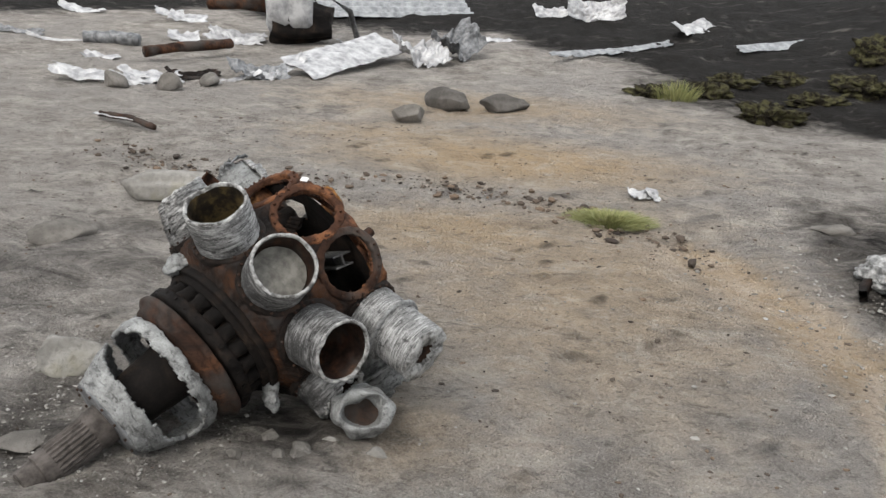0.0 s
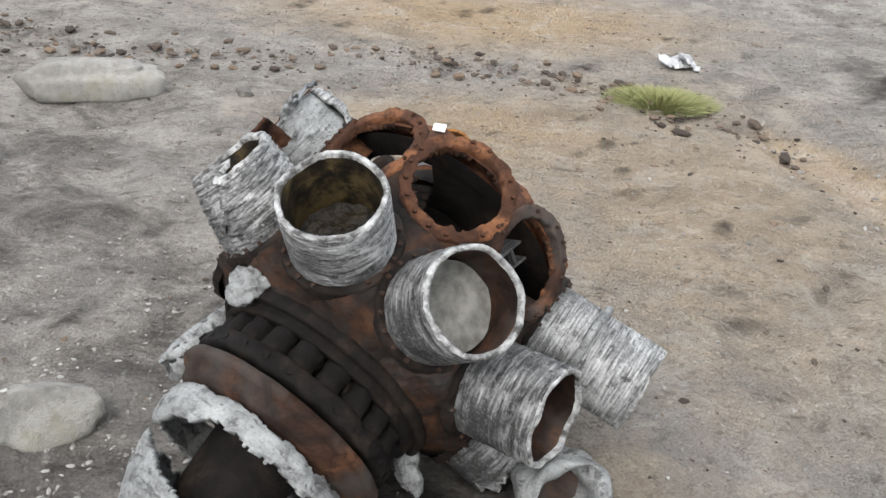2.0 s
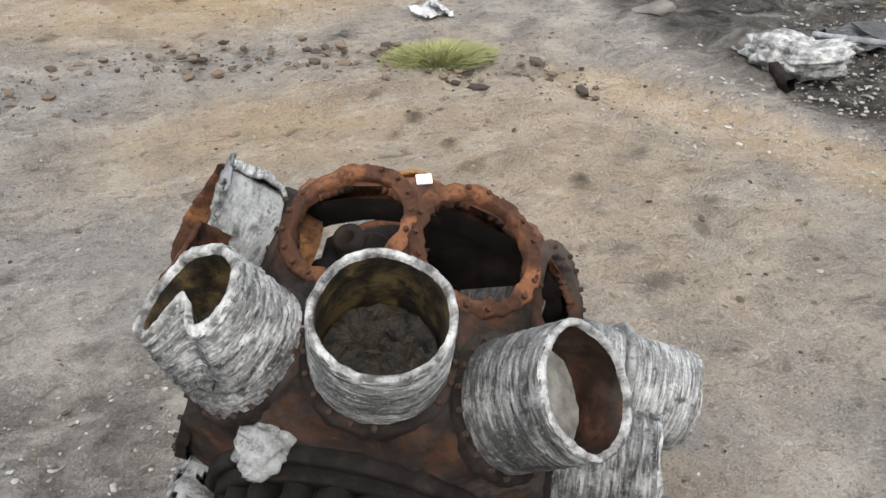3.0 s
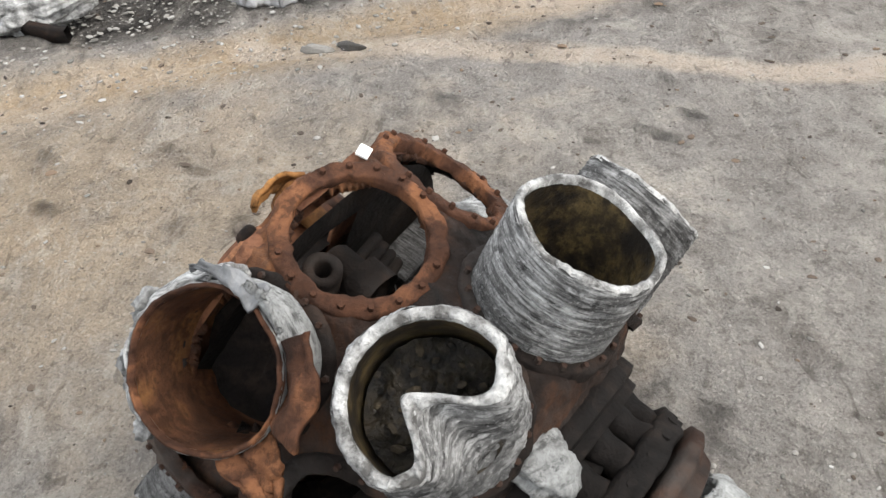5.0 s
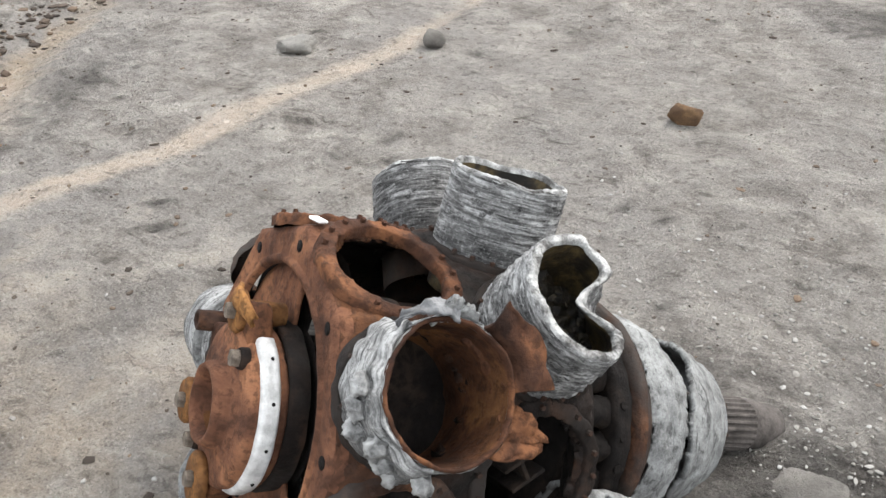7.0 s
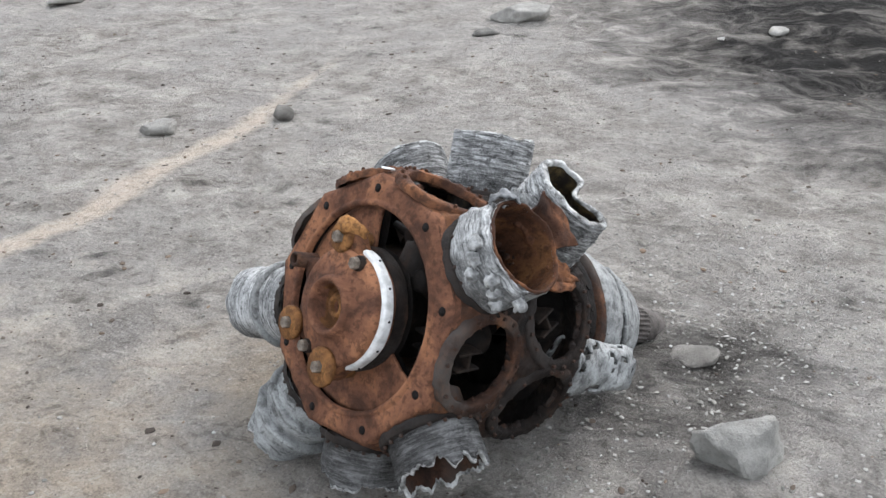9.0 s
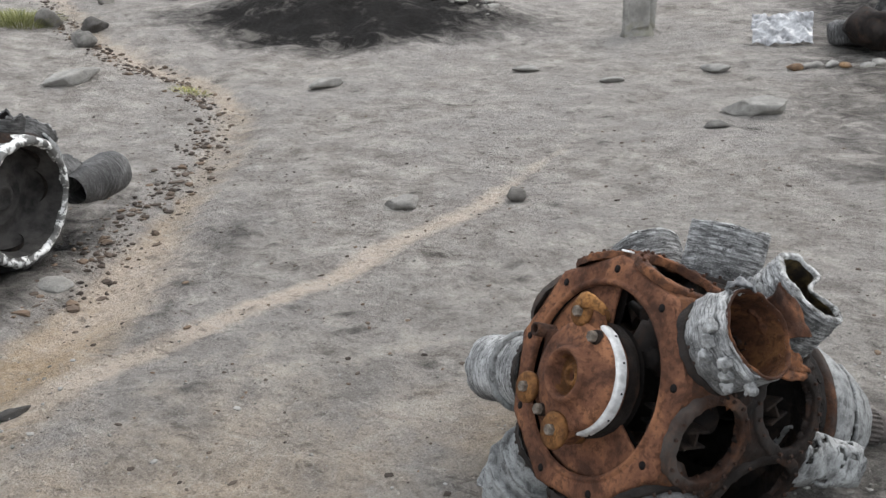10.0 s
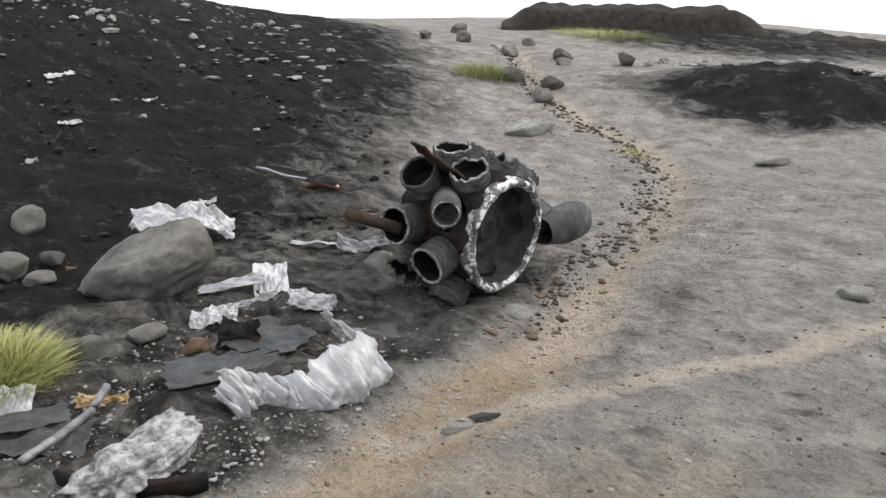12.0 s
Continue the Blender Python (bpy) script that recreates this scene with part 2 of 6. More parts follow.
def ground_material():
    n = Nodes("moor_ground")
    masks = n.t.nodes.new("ShaderNodeSeparateColor")
    n.t.links.new(n.attr("soil"), masks.inputs[0])
    peat, sand, pale = masks.outputs
    big, mid, fine, grit = n.noise(0.9, 7, 0.6), n.noise(5, 9, 0.68), n.noise(26, 9, 0.72), n.noise(150, 6, 0.75)
    chips, specks, flecks = n.cells(85), n.cells(38), n.noise(11, 4, 0.55, stretch=(0.7, 1.6, 1.0), warp=1.2)
    streaks = n.noise(3.4, 10, 0.72, stretch=(1.0, 1.5, 1.0), warp=0.7)
    veins = n.noise(1.6, 6, 0.62, stretch=(1.0, 1.5, 1.0), warp=2.2)
    col = n.ramp(mid, (0.36, (0.155, 0.140, 0.124)), (0.5, (0.256, 0.238, 0.216)), (0.62, (0.37, 0.346, 0.315)))
    col = n.mix(n.ramp(big, (0.40, 0.0), (0.6, 0.75)), col, (0.265, 0.25, 0.235))
    edge = n.math("ADD", sand, n.math("MULTIPLY", n.math("SUBTRACT", mid, 0.5), 0.9))
    col = n.mix(n.ramp(edge, (0.18, 0.0), (0.82, 0.92)), col, n.ramp(fine, (0.3, (0.29, 0.20, 0.108)), (0.7, (0.45, 0.345, 0.222))))
    edge = n.math("ADD", pale, n.math("MULTIPLY", n.math("SUBTRACT", mid, 0.5), 1.3))
    col = n.mix(n.ramp(edge, (0.32, 0.0), (0.85, 0.9)), col, (0.47, 0.40, 0.33))
    col = n.mix(n.ramp(veins, (0.475, 0.0), (0.5, 0.28), (0.525, 0.0)), col, (0.42, 0.39, 0.35))
    col = n.mix(n.ramp(fine, (0.54, 0.0), (0.61, 0.6)), col, n.mix(0.66, col, (0.05, 0.042, 0.036)))
    col = n.mix(n.ramp(streaks, (0.54, 0.0), (0.62, 0.35)), col, n.mix(0.5, col, (0.05, 0.042, 0.036)))
    col = n.mix(n.ramp(streaks, (0.40, 0.5), (0.46, 0.0)), col, n.mix(0.5, col, (0.50, 0.47, 0.42)))
    col = n.mix(n.ramp(grit, (0.54, 0.0), (0.64, 0.75)), col, n.mix(0.5, col, (0.5, 0.47, 0.43)))
    col = n.mix(n.ramp(grit, (0.37, 0.7), (0.46, 0.0)), col, n.mix(0.6, col, (0.04, 0.034, 0.03)))
    col = n.mix(n.ramp(chips, (0.04, 0.6), (0.12, 0.0)), col, n.mix(0.5, col, (0.7, 0.68, 0.64)))
    col = n.mix(n.ramp(specks, (0.03, 0.8), (0.07, 0.0)), col, (0.52, 0.50, 0.46))
    col = n.mix(n.ramp(flecks, (0.63, 0.0), (0.69, 0.75)), col, n.mix(0.62, col, (0.045, 0.037, 0.03)))
    col = n.mix(n.ramp(flecks, (0.30, 0.45), (0.37, 0.0)), col, n.mix(0.5, col, (0.55, 0.52, 0.47)))
    col = n.mix(1.0, col, (1.13, 1.12, 1.11), "MULTIPLY")
    # near-black where the peat mask is high, the painted contact shade included
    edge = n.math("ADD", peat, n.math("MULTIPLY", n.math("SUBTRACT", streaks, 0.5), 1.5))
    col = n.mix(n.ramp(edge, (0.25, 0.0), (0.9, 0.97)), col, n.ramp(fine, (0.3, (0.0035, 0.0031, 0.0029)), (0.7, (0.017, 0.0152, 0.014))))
    col = n.mix(n.ramp(chips, (0.02, 0.1), (0.07, 0.0)), col, (0.25, 0.24, 0.22))
    nor = n.bump(mid, 0.05, n.bump(fine, 0.035, n.bump(grit, 0.016)))
    return n.done(col, 0.95, 0.0, nor, 0.1)


GROUND = ground_material()
n = Nodes("peat_turf")
PEAT = n.done(n.ramp(n.noise(9, 7, 0.7), (0.3, (0.012, 0.010, 0.009)), (0.7, (0.05, 0.042, 0.034))), 0.95, 0.0, n.bump(n.noise(30, 6, 0.7), 0.03), 0.2)
n = Nodes("grass_blade")
GRASS = n.done(n.mix(n.island(), (0.12, 0.14, 0.045), (0.27, 0.26, 0.11)), 0.7, 0.0, None, 0.3)
n = Nodes("tawny_grass")
GRASS_DRY = n.done(n.mix(n.island(), (0.20, 0.24, 0.06), (0.46, 0.41, 0.19)), 0.8, 0.0, None, 0.3)
n = Nodes("gravel_chip")
CHIPS = n.done(n.ramp(n.island(), (0.0, (0.10, 0.095, 0.085)), (0.45, (0.20, 0.188, 0.168)), (0.9, (0.26, 0.25, 0.23)), (1.0, (0.34, 0.33, 0.31))), 0.85, 0.0, None, 0.3)
n = Nodes("dark_crumb")
CRUMBS = n.done(n.ramp(n.island(), (0.0, (0.03, 0.024, 0.02)), (0.6, (0.09, 0.07, 0.055)), (1.0, (0.14, 0.10, 0.07))), 0.95, 0.0, None, 0.2)


# ---- mesh helpers ----
def mesh_object(name, verts, faces, material, parent=None, smooth=True, label=""):
    me = bpy.data.meshes.new(name)
    me.from_pydata([tuple(v) for v in verts], [], faces)
    me.validate()
    me.materials.append(material)
    if smooth:
        me.shade_smooth()
    ob = new(name, me)
    if parent is not None:
        ob.parent = parent
    if label:
        ob["label"] = label
    return ob


def part(name, bm, material, parent=None, label="", smooth=True):
    me = bpy.data.meshes.new(name)
    bm.to_mesh(me)
    bm.free()
    me.materials.append(material)
    if smooth:
        me.shade_smooth()
    ob = new(name, me)
    if parent is not None:
        ob.parent = parent
    if label:
        ob["label"] = label
    return ob


def bevel(ob, width, segments=2, angle=30):
    m = ob.modifiers.new("bevel", "BEVEL")
    m.width, m.segments, m.limit_method, m.angle_limit = width, segments, "ANGLE", radians(angle)
    return ob


def solid(ob, thickness, offset=-1.0):
    m = ob.modifiers.new("solid", "SOLIDIFY")
    m.thickness, m.offset = thickness, offset
    return ob


def empty(name, m, label, category, group="", kind=""):
    ob = new(name)
    ob.matrix_world = m
    return tagged(ob, label, category, group, kind)


def rnd(v, k=1.0, seed=0.0):
    return noise.noise(Vector(v) * k + Vector((seed * 7.31, seed * 3.77, seed * 5.13)))


def lathe(profile, steps=96, arc=(0.0, 360.0), wobble=0.0, freq=20.0, seed=0.0, gap=None, closed_profile=False):
    """A surface turned round z from (r, z) pairs, optionally roughened, over an arc in degrees. gap(angle, index): whether a cell is missing."""
    full = abs(arc[1] - arc[0] - 360) < 1e-6
    cols = steps if full else steps + 1
    verts, faces = [], []
    n = len(profile)
    for i in range(cols):
        a = radians(arc[0] + (arc[1] - arc[0]) * i / steps)
        for r, z in profile:
            p = (r * math.cos(a), r * math.sin(a), z)
            k = 1 + (wobble * rnd(p, freq, seed) / max(r, 0.01) if wobble else 0)
            verts.append((p[0] * k, p[1] * k, z + (wobble * 0.6 * rnd(p, freq, seed + 3) if wobble else 0)))
    rows = n if closed_profile else n - 1
    for i in range(steps):
        j = (i + 1) % cols
        for k in range(rows):
            if gap and gap(arc[0] + (arc[1] - arc[0]) * (i + 0.5) / steps, k):
                continue
            k2 = (k + 1) % n
            faces.append((i * n + k, j * n + k, j * n + k2, i * n + k2))
    return verts, faces


def refine(prof, n):
    """The same profile with n points, evenly spaced along it."""
    p = np.array(prof, float)
    d = np.r_[0, np.cumsum(np.hypot(*np.diff(p, axis=0).T))]
    t = np.linspace(0, d[-1], n)
    return list(zip(np.interp(t, d, p[:, 0]).tolist(), np.interp(t, d, p[:, 1]).tolist()))


def tube(points, radius, material, name, parent=None, sides=10, taper=1.0, seed=0.0, rough=0.0):
    """A round bar along a polyline, capped."""
    pts = [Vector(p) for p in points]
    verts, faces = [], []
    for i, p in enumerate(pts):
        d = (pts[min(i + 1, len(pts) - 1)] - pts[max(i - 1, 0)]).normalized()
        u = d.orthogonal().normalized()
        w = d.cross(u)
        r = radius * (1 + (taper - 1) * i / max(len(pts) - 1, 1))
        for k in range(sides):
            a = 2 * math.pi * k / sides
            rr = r * (1 + rough * rnd((i * 0.7, k * 0.9, seed), 1.3))
            verts.append(p + (u * math.cos(a) + w * math.sin(a)) * rr)
    for i in range(len(pts) - 1):
        for k in range(sides):
            k2 = (k + 1) % sides
            faces.append((i * sides + k, i * sides + k2, (i + 1) * sides + k2, (i + 1) * sides + k))
    faces.append(tuple(range(sides))[::-1])
    faces.append(tuple((len(pts) - 1) * sides + k for k in range(sides)))
    return mesh_object(name, verts, faces, material, parent)


def smooth_step(a, b, v):
    t = np.clip((np.asarray(v, float) - a) / (b - a), 0, 1)
    return t * t * (3 - 2 * t)


def far_from(x, y, line):
    """The distance from places to a polyline, and the side on which they lie (+: to its left)."""
    best = np.full(np.shape(x), 1e9)
    side = np.zeros(np.shape(x))
    for (ax, ay), (bx, by) in zip(line[:-1], line[1:]):
        dx, dy = bx - ax, by - ay
        t = np.clip(((x - ax) * dx + (y - ay) * dy) / (dx * dx + dy * dy), 0, 1)
        d = np.hypot(x - ax - t * dx, y - ay - t * dy)
        s = np.sign(dx * (y - ay) - dy * (x - ax))
        side = np.where(d < best, s, side)
        best = np.minimum(d, best)
    return best, side


# ---- the ground ----
GULLY = [(1.15, 4.75), (1.42, 4.2), (1.80, 3.3), (1.95, 2.75), (2.47, 1.82), (2.93, 0.81), (3.46, 0.0), (4.3, -0.62), (5.0, -0.75), (6.0, -1.2), (6.8, -1.75), (8.2, -2.6)]
PALE_RILL = [(1.62, 3.75), (1.56, 3.3), (1.47, 2.95), (1.35, 2.55), (1.24, 2.2), (1.2, 1.75), (1.1, 1.15), (1.12, 0.3), (1.0, -0.6)]
CRACK_LINE = [(-2.2, 5.7), (-1.6, 5.3), (-0.85, 5.37), (-0.26, 5.5), (0.2, 5.37), (0.65, 5.1), (1.1, 4.75)]
PEAT_EAST = [(14, -3.0), (9.3, -1.7), (6.9, -0.5), (5.8, 0.8), (4.45, 2.15), (3.7, 2.75), (3.45, 3.7), (3.3, 5.4), (2.5, 7.2), (1.8, 7.7), (1.15, 8.6), (0.5, 9.9), (-0.5, 11.1), (-2.0, 10.8), (-4.5, 11.4), (-6, 9.9), (-10, 8.5)]
PEAT_WEST = [(0.9, -6.0), (0.25, -2.4), (-0.11, -1.2), (-0.7, 0.1), (-1.1, 0.8), (-1.6, 1.4), (-3.6, 2.2), (-9, 2.6)]


def height(x, y):
    """The lie of the land, without its fine roughness."""
    x, y = np.asarray(x, float), np.asarray(y, float)
    r = np.hypot(x - 0.6, y - 3.3)
    az = np.arctan2(y - 3.3, x - 0.6)
    south_east = 0.5 + 0.5 * np.cos(az + 0.75)
    z = (0.25 + 0.6 * south_east) * smooth_step(2.4, 13, r)
    z = z + 1.7 * smooth_step(4.0, 13, x) * np.exp(-(((y - 4.5) / 4.2) ** 2))
    z = z + 0.30 * np.exp(-(((x - 4.3 + 0.2 * (y + 2.9)) / 1.5) ** 2) - (((y + 2.9 - 0.2 * (x - 4.3)) / 0.8) ** 2))
    z = z + 0.5 * smooth_step(1.0, 4.5, x - 0.1 * y) * smooth_step(7.5, 11, y)
    z = z - 0.34 * smooth_step(7.5, 13, r) * smooth_step(-0.85, -1.2, az) * smooth_step(-2.2, -1.6, az)
    z = z - 0.055 * np.maximum(r - 17, 0)
    d, _ = far_from(x, y, GULLY)
    z = z - 0.05 * np.exp(-((d / 0.16) ** 2)) * smooth_step(14, 6, r)
    return z


def axis_steps(lo, hi, step, far, growth):
    mid = list(np.arange(lo, hi, step))
    s, up, down = step, [mid[-1]], [mid[0]]
    while up[-1] < far:
        s *= growth
        up.append(up[-1] + s)
    s = step
    while down[-1] > -far:
        s *= growth
        down.append(down[-1] - s)
    return np.array(down[:0:-1] + mid + up[1:])


def build_ground():
    xs, ys = axis_steps(-2.6, 4.6, 0.03, 700, 1.042), axis_steps(-0.6, 7.2, 0.03, 700, 1.042)
    gx, gy = np.meshgrid(xs, ys)
    z = height(gx, gy)
    rough = np.array([rnd((a, b, 0), 1.7, 1) * 0.02 + rnd((a, b, 0), 6.0, 2) * 0.011 + rnd((a, b, 0), 17.0, 3) * 0.006 for a, b in zip(gx.ravel(), gy.ravel())]).reshape(gx.shape)
    de, se = far_from(gx, gy, PEAT_EAST)
    dw, sw = far_from(gx, gy, PEAT_WEST)
    wander = np.array([rnd((a, b, 0), 0.9, 5) for a, b in zip(gx.ravel(), gy.ravel())]).reshape(gx.shape)
    soft = 0.5 + 0.75 * smooth_step(4.2, 2.4, gy)
    east = smooth_step(-1.0, 0.8, (de * np.where(se > 0, 1, -1) * -1 + 0.5 * wander) / soft)
    west = smooth_step(-1.0, 1.0, dw * np.where(sw > 0, 1, -1) + 0.7 * wander) * 0.85
    hummock = 0.95 * smooth_step(1.4, 0.65, np.hypot((gx - 4.2 + 0.2 * (gy + 2.6)) / 1.9, (gy + 2.6 - 0.25 * (gx - 4.2)) / 1.0) + 0.25 * wander)
    far_peat = 0.9 * smooth_step(1.35, 0.7, np.hypot((gx - 7.2) / 2.9, (gy + 6.6) / 2.4) + 0.25 * wander)
    peat = np.maximum(np.maximum(np.maximum(east, west), hummock), far_peat)
    damp_shade = 0.74 * smooth_step(0.08, 0.35, far_from(gx, gy, GULLY[:7])[0]) * smooth_step(-0.1, 0.3, gx - 1.45 - 0.35 * np.maximum(2.8 - gy, 0)) * smooth_step(0.8, 2.2, gy) * smooth_step(6.6, 5.0, gy)
    # contact shade under the engine, painted into the soil mask over damp ground
    damp_shade = np.maximum(damp_shade, 0.85 * np.exp(-(((gx + 0.14) / 0.34) ** 2) - (((gy - 2.92) / 0.26) ** 2)))
    damp_shade = np.maximum(damp_shade, 0.72 * np.exp(-(((gx + 0.8) / 0.42) ** 2) - (((gy - 2.75) / 0.45) ** 2)))
    damp_shade = np.maximum(damp_shade, 0.5 * np.exp(-(((gx - -0.76) / 0.4) ** 2) - (((gy - 3.53) / 0.5) ** 2)))
    damp_shade = np.maximum(damp_shade, (0.42 + 0.3 * wander) * np.exp(-(((gx + 1.45) / 0.75) ** 2) - (((gy - 3.9) / 1.3) ** 2)))
    spots = [(1.14, 3.12, 0.09), (0.95, 3.85, 0.08), (0.85, 3.76, 0.07), (0.56, 3.57, 0.1), (0.92, 2.58, 0.08), (-0.05, 2.65, 0.07), (0.3, 4.58, 0.06), (0.94, 4.18, 0.06), (0.66, 1.82, 0.09), (0.57, 1.95, 0.1), (0.66, 4.07, 0.06)]
    rng = random.Random(77)
    spots += [(rng.uniform(-2.2, 3.2), rng.uniform(-2.5, 7.5), rng.uniform(0.025, 0.075)) for _ in range(420)]
    pits = np.zeros_like(gx)
    for cx, cy, cr in spots:
        near_x, near_y = np.abs(xs - cx) < 4 * cr, np.abs(ys - cy) < 4 * cr
        if near_x.any() and near_y.any():
            box = np.ix_(near_y, near_x)
            ang = 0.6 + 0.5 * math.sin(cx * 9 + cy * 5)
            du, dv = (gx[box] - cx) * math.cos(ang) + (gy[box] - cy) * math.sin(ang), -(gx[box] - cx) * math.sin(ang) + (gy[box] - cy) * math.cos(ang)
            pits[box] = np.maximum(pits[box], 0.62 * np.exp(-((du / cr) ** 2) - ((dv / (0.5 * cr)) ** 2)))
    # the peat mask also carries the damp soil, the contact shade and the pits
    peat = np.maximum(np.maximum(peat, damp_shade), pits)
    sand = 0.56 * np.exp(-(((gx - 0.6) / 1.05) ** 2) - (((gy - 4.3) / 1.5) ** 2))
    for cx, cy, rx, ry, k in ((0.0, 4.75, 0.8, 0.5, 0.72), (0.1, 6.15, 1.3, 0.6, 0.85), (-0.3, 7.6, 1.6, 0.6, 0.6), (-0.6, 6.5, 1.0, 0.6, 0.6), (0.2, 2.95, 0.35, 0.3, 0.45), (-0.5, 7.3, 1.3, 0.5, 0.45)):
        sand = np.maximum(sand, k * np.exp(-(((gx - cx) / rx) ** 2) - (((gy - cy) / ry) ** 2)))
    dg, bank = far_from(gx, gy, GULLY)
    dg = dg * (1 + 0.9 * (bank > 0) * smooth_step(0.8, 1.6, gy))
    sand = np.maximum(sand, (1.0 + 0.5 * wander) * (0.42 + 0.58 * smooth_step(1.3, 2.6, gy)) * np.exp(-(((dg + 0.12 * wander) / (0.16 + 0.12 * smooth_step(1.5, 3.5, gy))) ** 2)))
    dp, _ = far_from(gx, gy, PALE_RILL)
    pale = (1.1 + 0.6 * wander) * (0.45 + 0.55 * smooth_step(0.0, 2.0, gy)) * smooth_step(-0.9, 0.4, gy) * np.exp(-(((dp + 0.06 * wander) / 0.085) ** 2))
    pale = np.maximum(pale, (0.3 + 0.32 * smooth_step(1.2, 2.6, gy) + 0.5 * wander) * np.exp(-((dg / (0.3 + 0.1 * smooth_step(2.4, 3.6, gy))) ** 2)))
    pale = np.maximum(pale, (0.34 + 0.4 * wander) * np.exp(-(((gx - 0.95) / 0.6) ** 2) - (((gy - 3.75) / 0.9) ** 2)))
    peat = peat * (1 - np.exp(-((dg / 0.3) ** 2)))
    dc, _ = far_from(gx, gy, CRACK_LINE)
    crack = np.exp(-(((dc + 0.1 * wander) / 0.14) ** 2))
    clods = np.array([rnd((a, b, 0), 3.3, 8) + 0.5 * rnd((a, b, 0), 8.0, 9) for a, b in zip(gx.ravel(), gy.ravel())]).reshape(gx.shape)
    z = z + 0.035 * clods * smooth_step(0.5, 1.0, peat) * smooth_step(2.6, 3.8, gx)
    z = z + rough * (1 + 1.6 * peat + 1.5 * crack) - 0.012 * crack
    z = z - 0.010 * np.exp(-((dp / 0.05) ** 2)) + 0.014 * pits * np.sin(gx * 70 + gy * 50)
    me = bpy.data.meshes.new("ground")
    nx, ny = len(xs), len(ys)
    i = np.arange(nx * ny).reshape(ny, nx)
    quads = np.stack([i[:-1, :-1], i[:-1, 1:], i[1:, 1:], i[1:, :-1]], -1).reshape(-1, 4)
    me.from_pydata(np.stack([gx, gy, z], -1).reshape(-1, 3).tolist(), [], quads.tolist())
    at = me.color_attributes.new("soil", "FLOAT_COLOR", "POINT")
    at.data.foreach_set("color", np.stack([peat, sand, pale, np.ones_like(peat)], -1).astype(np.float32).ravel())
    me.materials.append(GROUND)
    me.shade_smooth()
    ob = tagged(new("ground", me), "eroded grey-brown sandy moorland ground with dark peat banks", "ground", kind="structure")
    return ob


build_ground()


def land(x, y):
    return float(height(x, y))


# ---- the near radial engine ----
TH0, S_REAR, S_FRONT, PAD_R, BOLT_R = 99.1, 0.089, 0.287, 0.258, 0.232
ENGINE_AT, ENGINE_AXIS = Vector((-0.168, 3.301, 0.404)), Vector((-0.536, -0.740, -0.407)).normalized()


def engine_frame(at, axis):
    """Local z points out of the open rear face, against the shaft; angles run from local x."""
    ex = axis.cross(Vector((0, 0, 1))).normalized()
    ey = ex.cross(axis)
    m = Matrix((ex, ey, -axis)).transposed().to_4x4()
    return Matrix.Translation(at) @ m


def local(theta, r, s):
    return Vector((r * math.cos(radians(theta)), r * math.sin(radians(theta)), -s))


def pad_frame(theta, s, r):
    """A frame on a cylinder pad: z outwards, y along the axis towards the shaft."""
    z = Vector((math.cos(radians(theta)), math.sin(radians(theta)), 0))
    y = Vector((0, 0, -1))
    m = Matrix((y.cross(z), y, z)).transposed().to_4x4()
    return Matrix.Translation(z * r + Vector((0, 0, -s))) @ m


def flat_radius(theta, middle, flat):
    d = (theta - middle + 20) % 40 - 20
    return flat / math.cos(radians(d))


def crankcase(parent, th0, holes, material, s_rear, s_front, flat, length=0.40, neck=0.205, seed=1.0):
    """The two-row case: nine flats a row, turned half a pitch to one another, with the open cylinder holes cut through."""
    cols, rows = 360, 84
    mid = 0.5 * (s_rear + s_front)
    verts, faces = [], []
    s_of = [length * k / rows for k in range(rows + 1)]
    for s in s_of:
        blend = float(smooth_step(mid - 0.05, mid + 0.05, s))
        rear_flat = flat - 0.012 * float(smooth_step(0.05, 0.0, s))
        front = float(smooth_step(s_front + 0.075, length, s))
        for i in range(cols):
            th = th0 + 360.0 * i / cols
            r = (1 - blend) * flat_radius(th, th0 + 20, rear_flat) + blend * flat_radius(th, th0, flat)
            r = r * (1 - front) + neck * front
            p = local(th, r, s)
            verts.append(p * (1 + 0.012 * rnd(p, 26, seed) + 0.011 * rnd(p, 75, seed)))
    centres = [(local(th, flat, s), Vector((math.cos(radians(th)), math.sin(radians(th)), 0)), hr) for th, s, hr in holes]

    def inside(p):
        for c, d, hr in centres:
            w = p - c
            a = w.dot(d)
            if a > -0.08 and (w - d * a).length < hr:
                return True
        return False

    cut = [inside(v) for v in verts]
    for k in range(rows):
        for i in range(cols):
            j = (i + 1) % cols
            q = (k * cols + i, (k + 1) * cols + i, (k + 1) * cols + j, k * cols + j)
            if all(cut[v] for v in q):
                continue
            faces.append(q)
    used = {v for f in faces for v in f}
    for v in used:
        if cut[v]:
            for c, d, hr in centres:
                w = verts[v] - c
                a = w.dot(d)
                flat_w = w - d * a
                if a > -0.08 and flat_w.length < hr:
                    verts[v] = c + d * a + flat_w.normalized() * hr * (1 + 0.02 * rnd(verts[v], 90, seed))
    order = {v: n for n, v in enumerate(sorted(used))}
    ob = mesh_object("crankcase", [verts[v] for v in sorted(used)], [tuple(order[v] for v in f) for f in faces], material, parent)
    # inner face near-black: the shade inside the case, put into its colour
    ob.data.materials.append(SOOT_SHADE)
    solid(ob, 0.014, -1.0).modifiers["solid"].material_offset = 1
    return ob


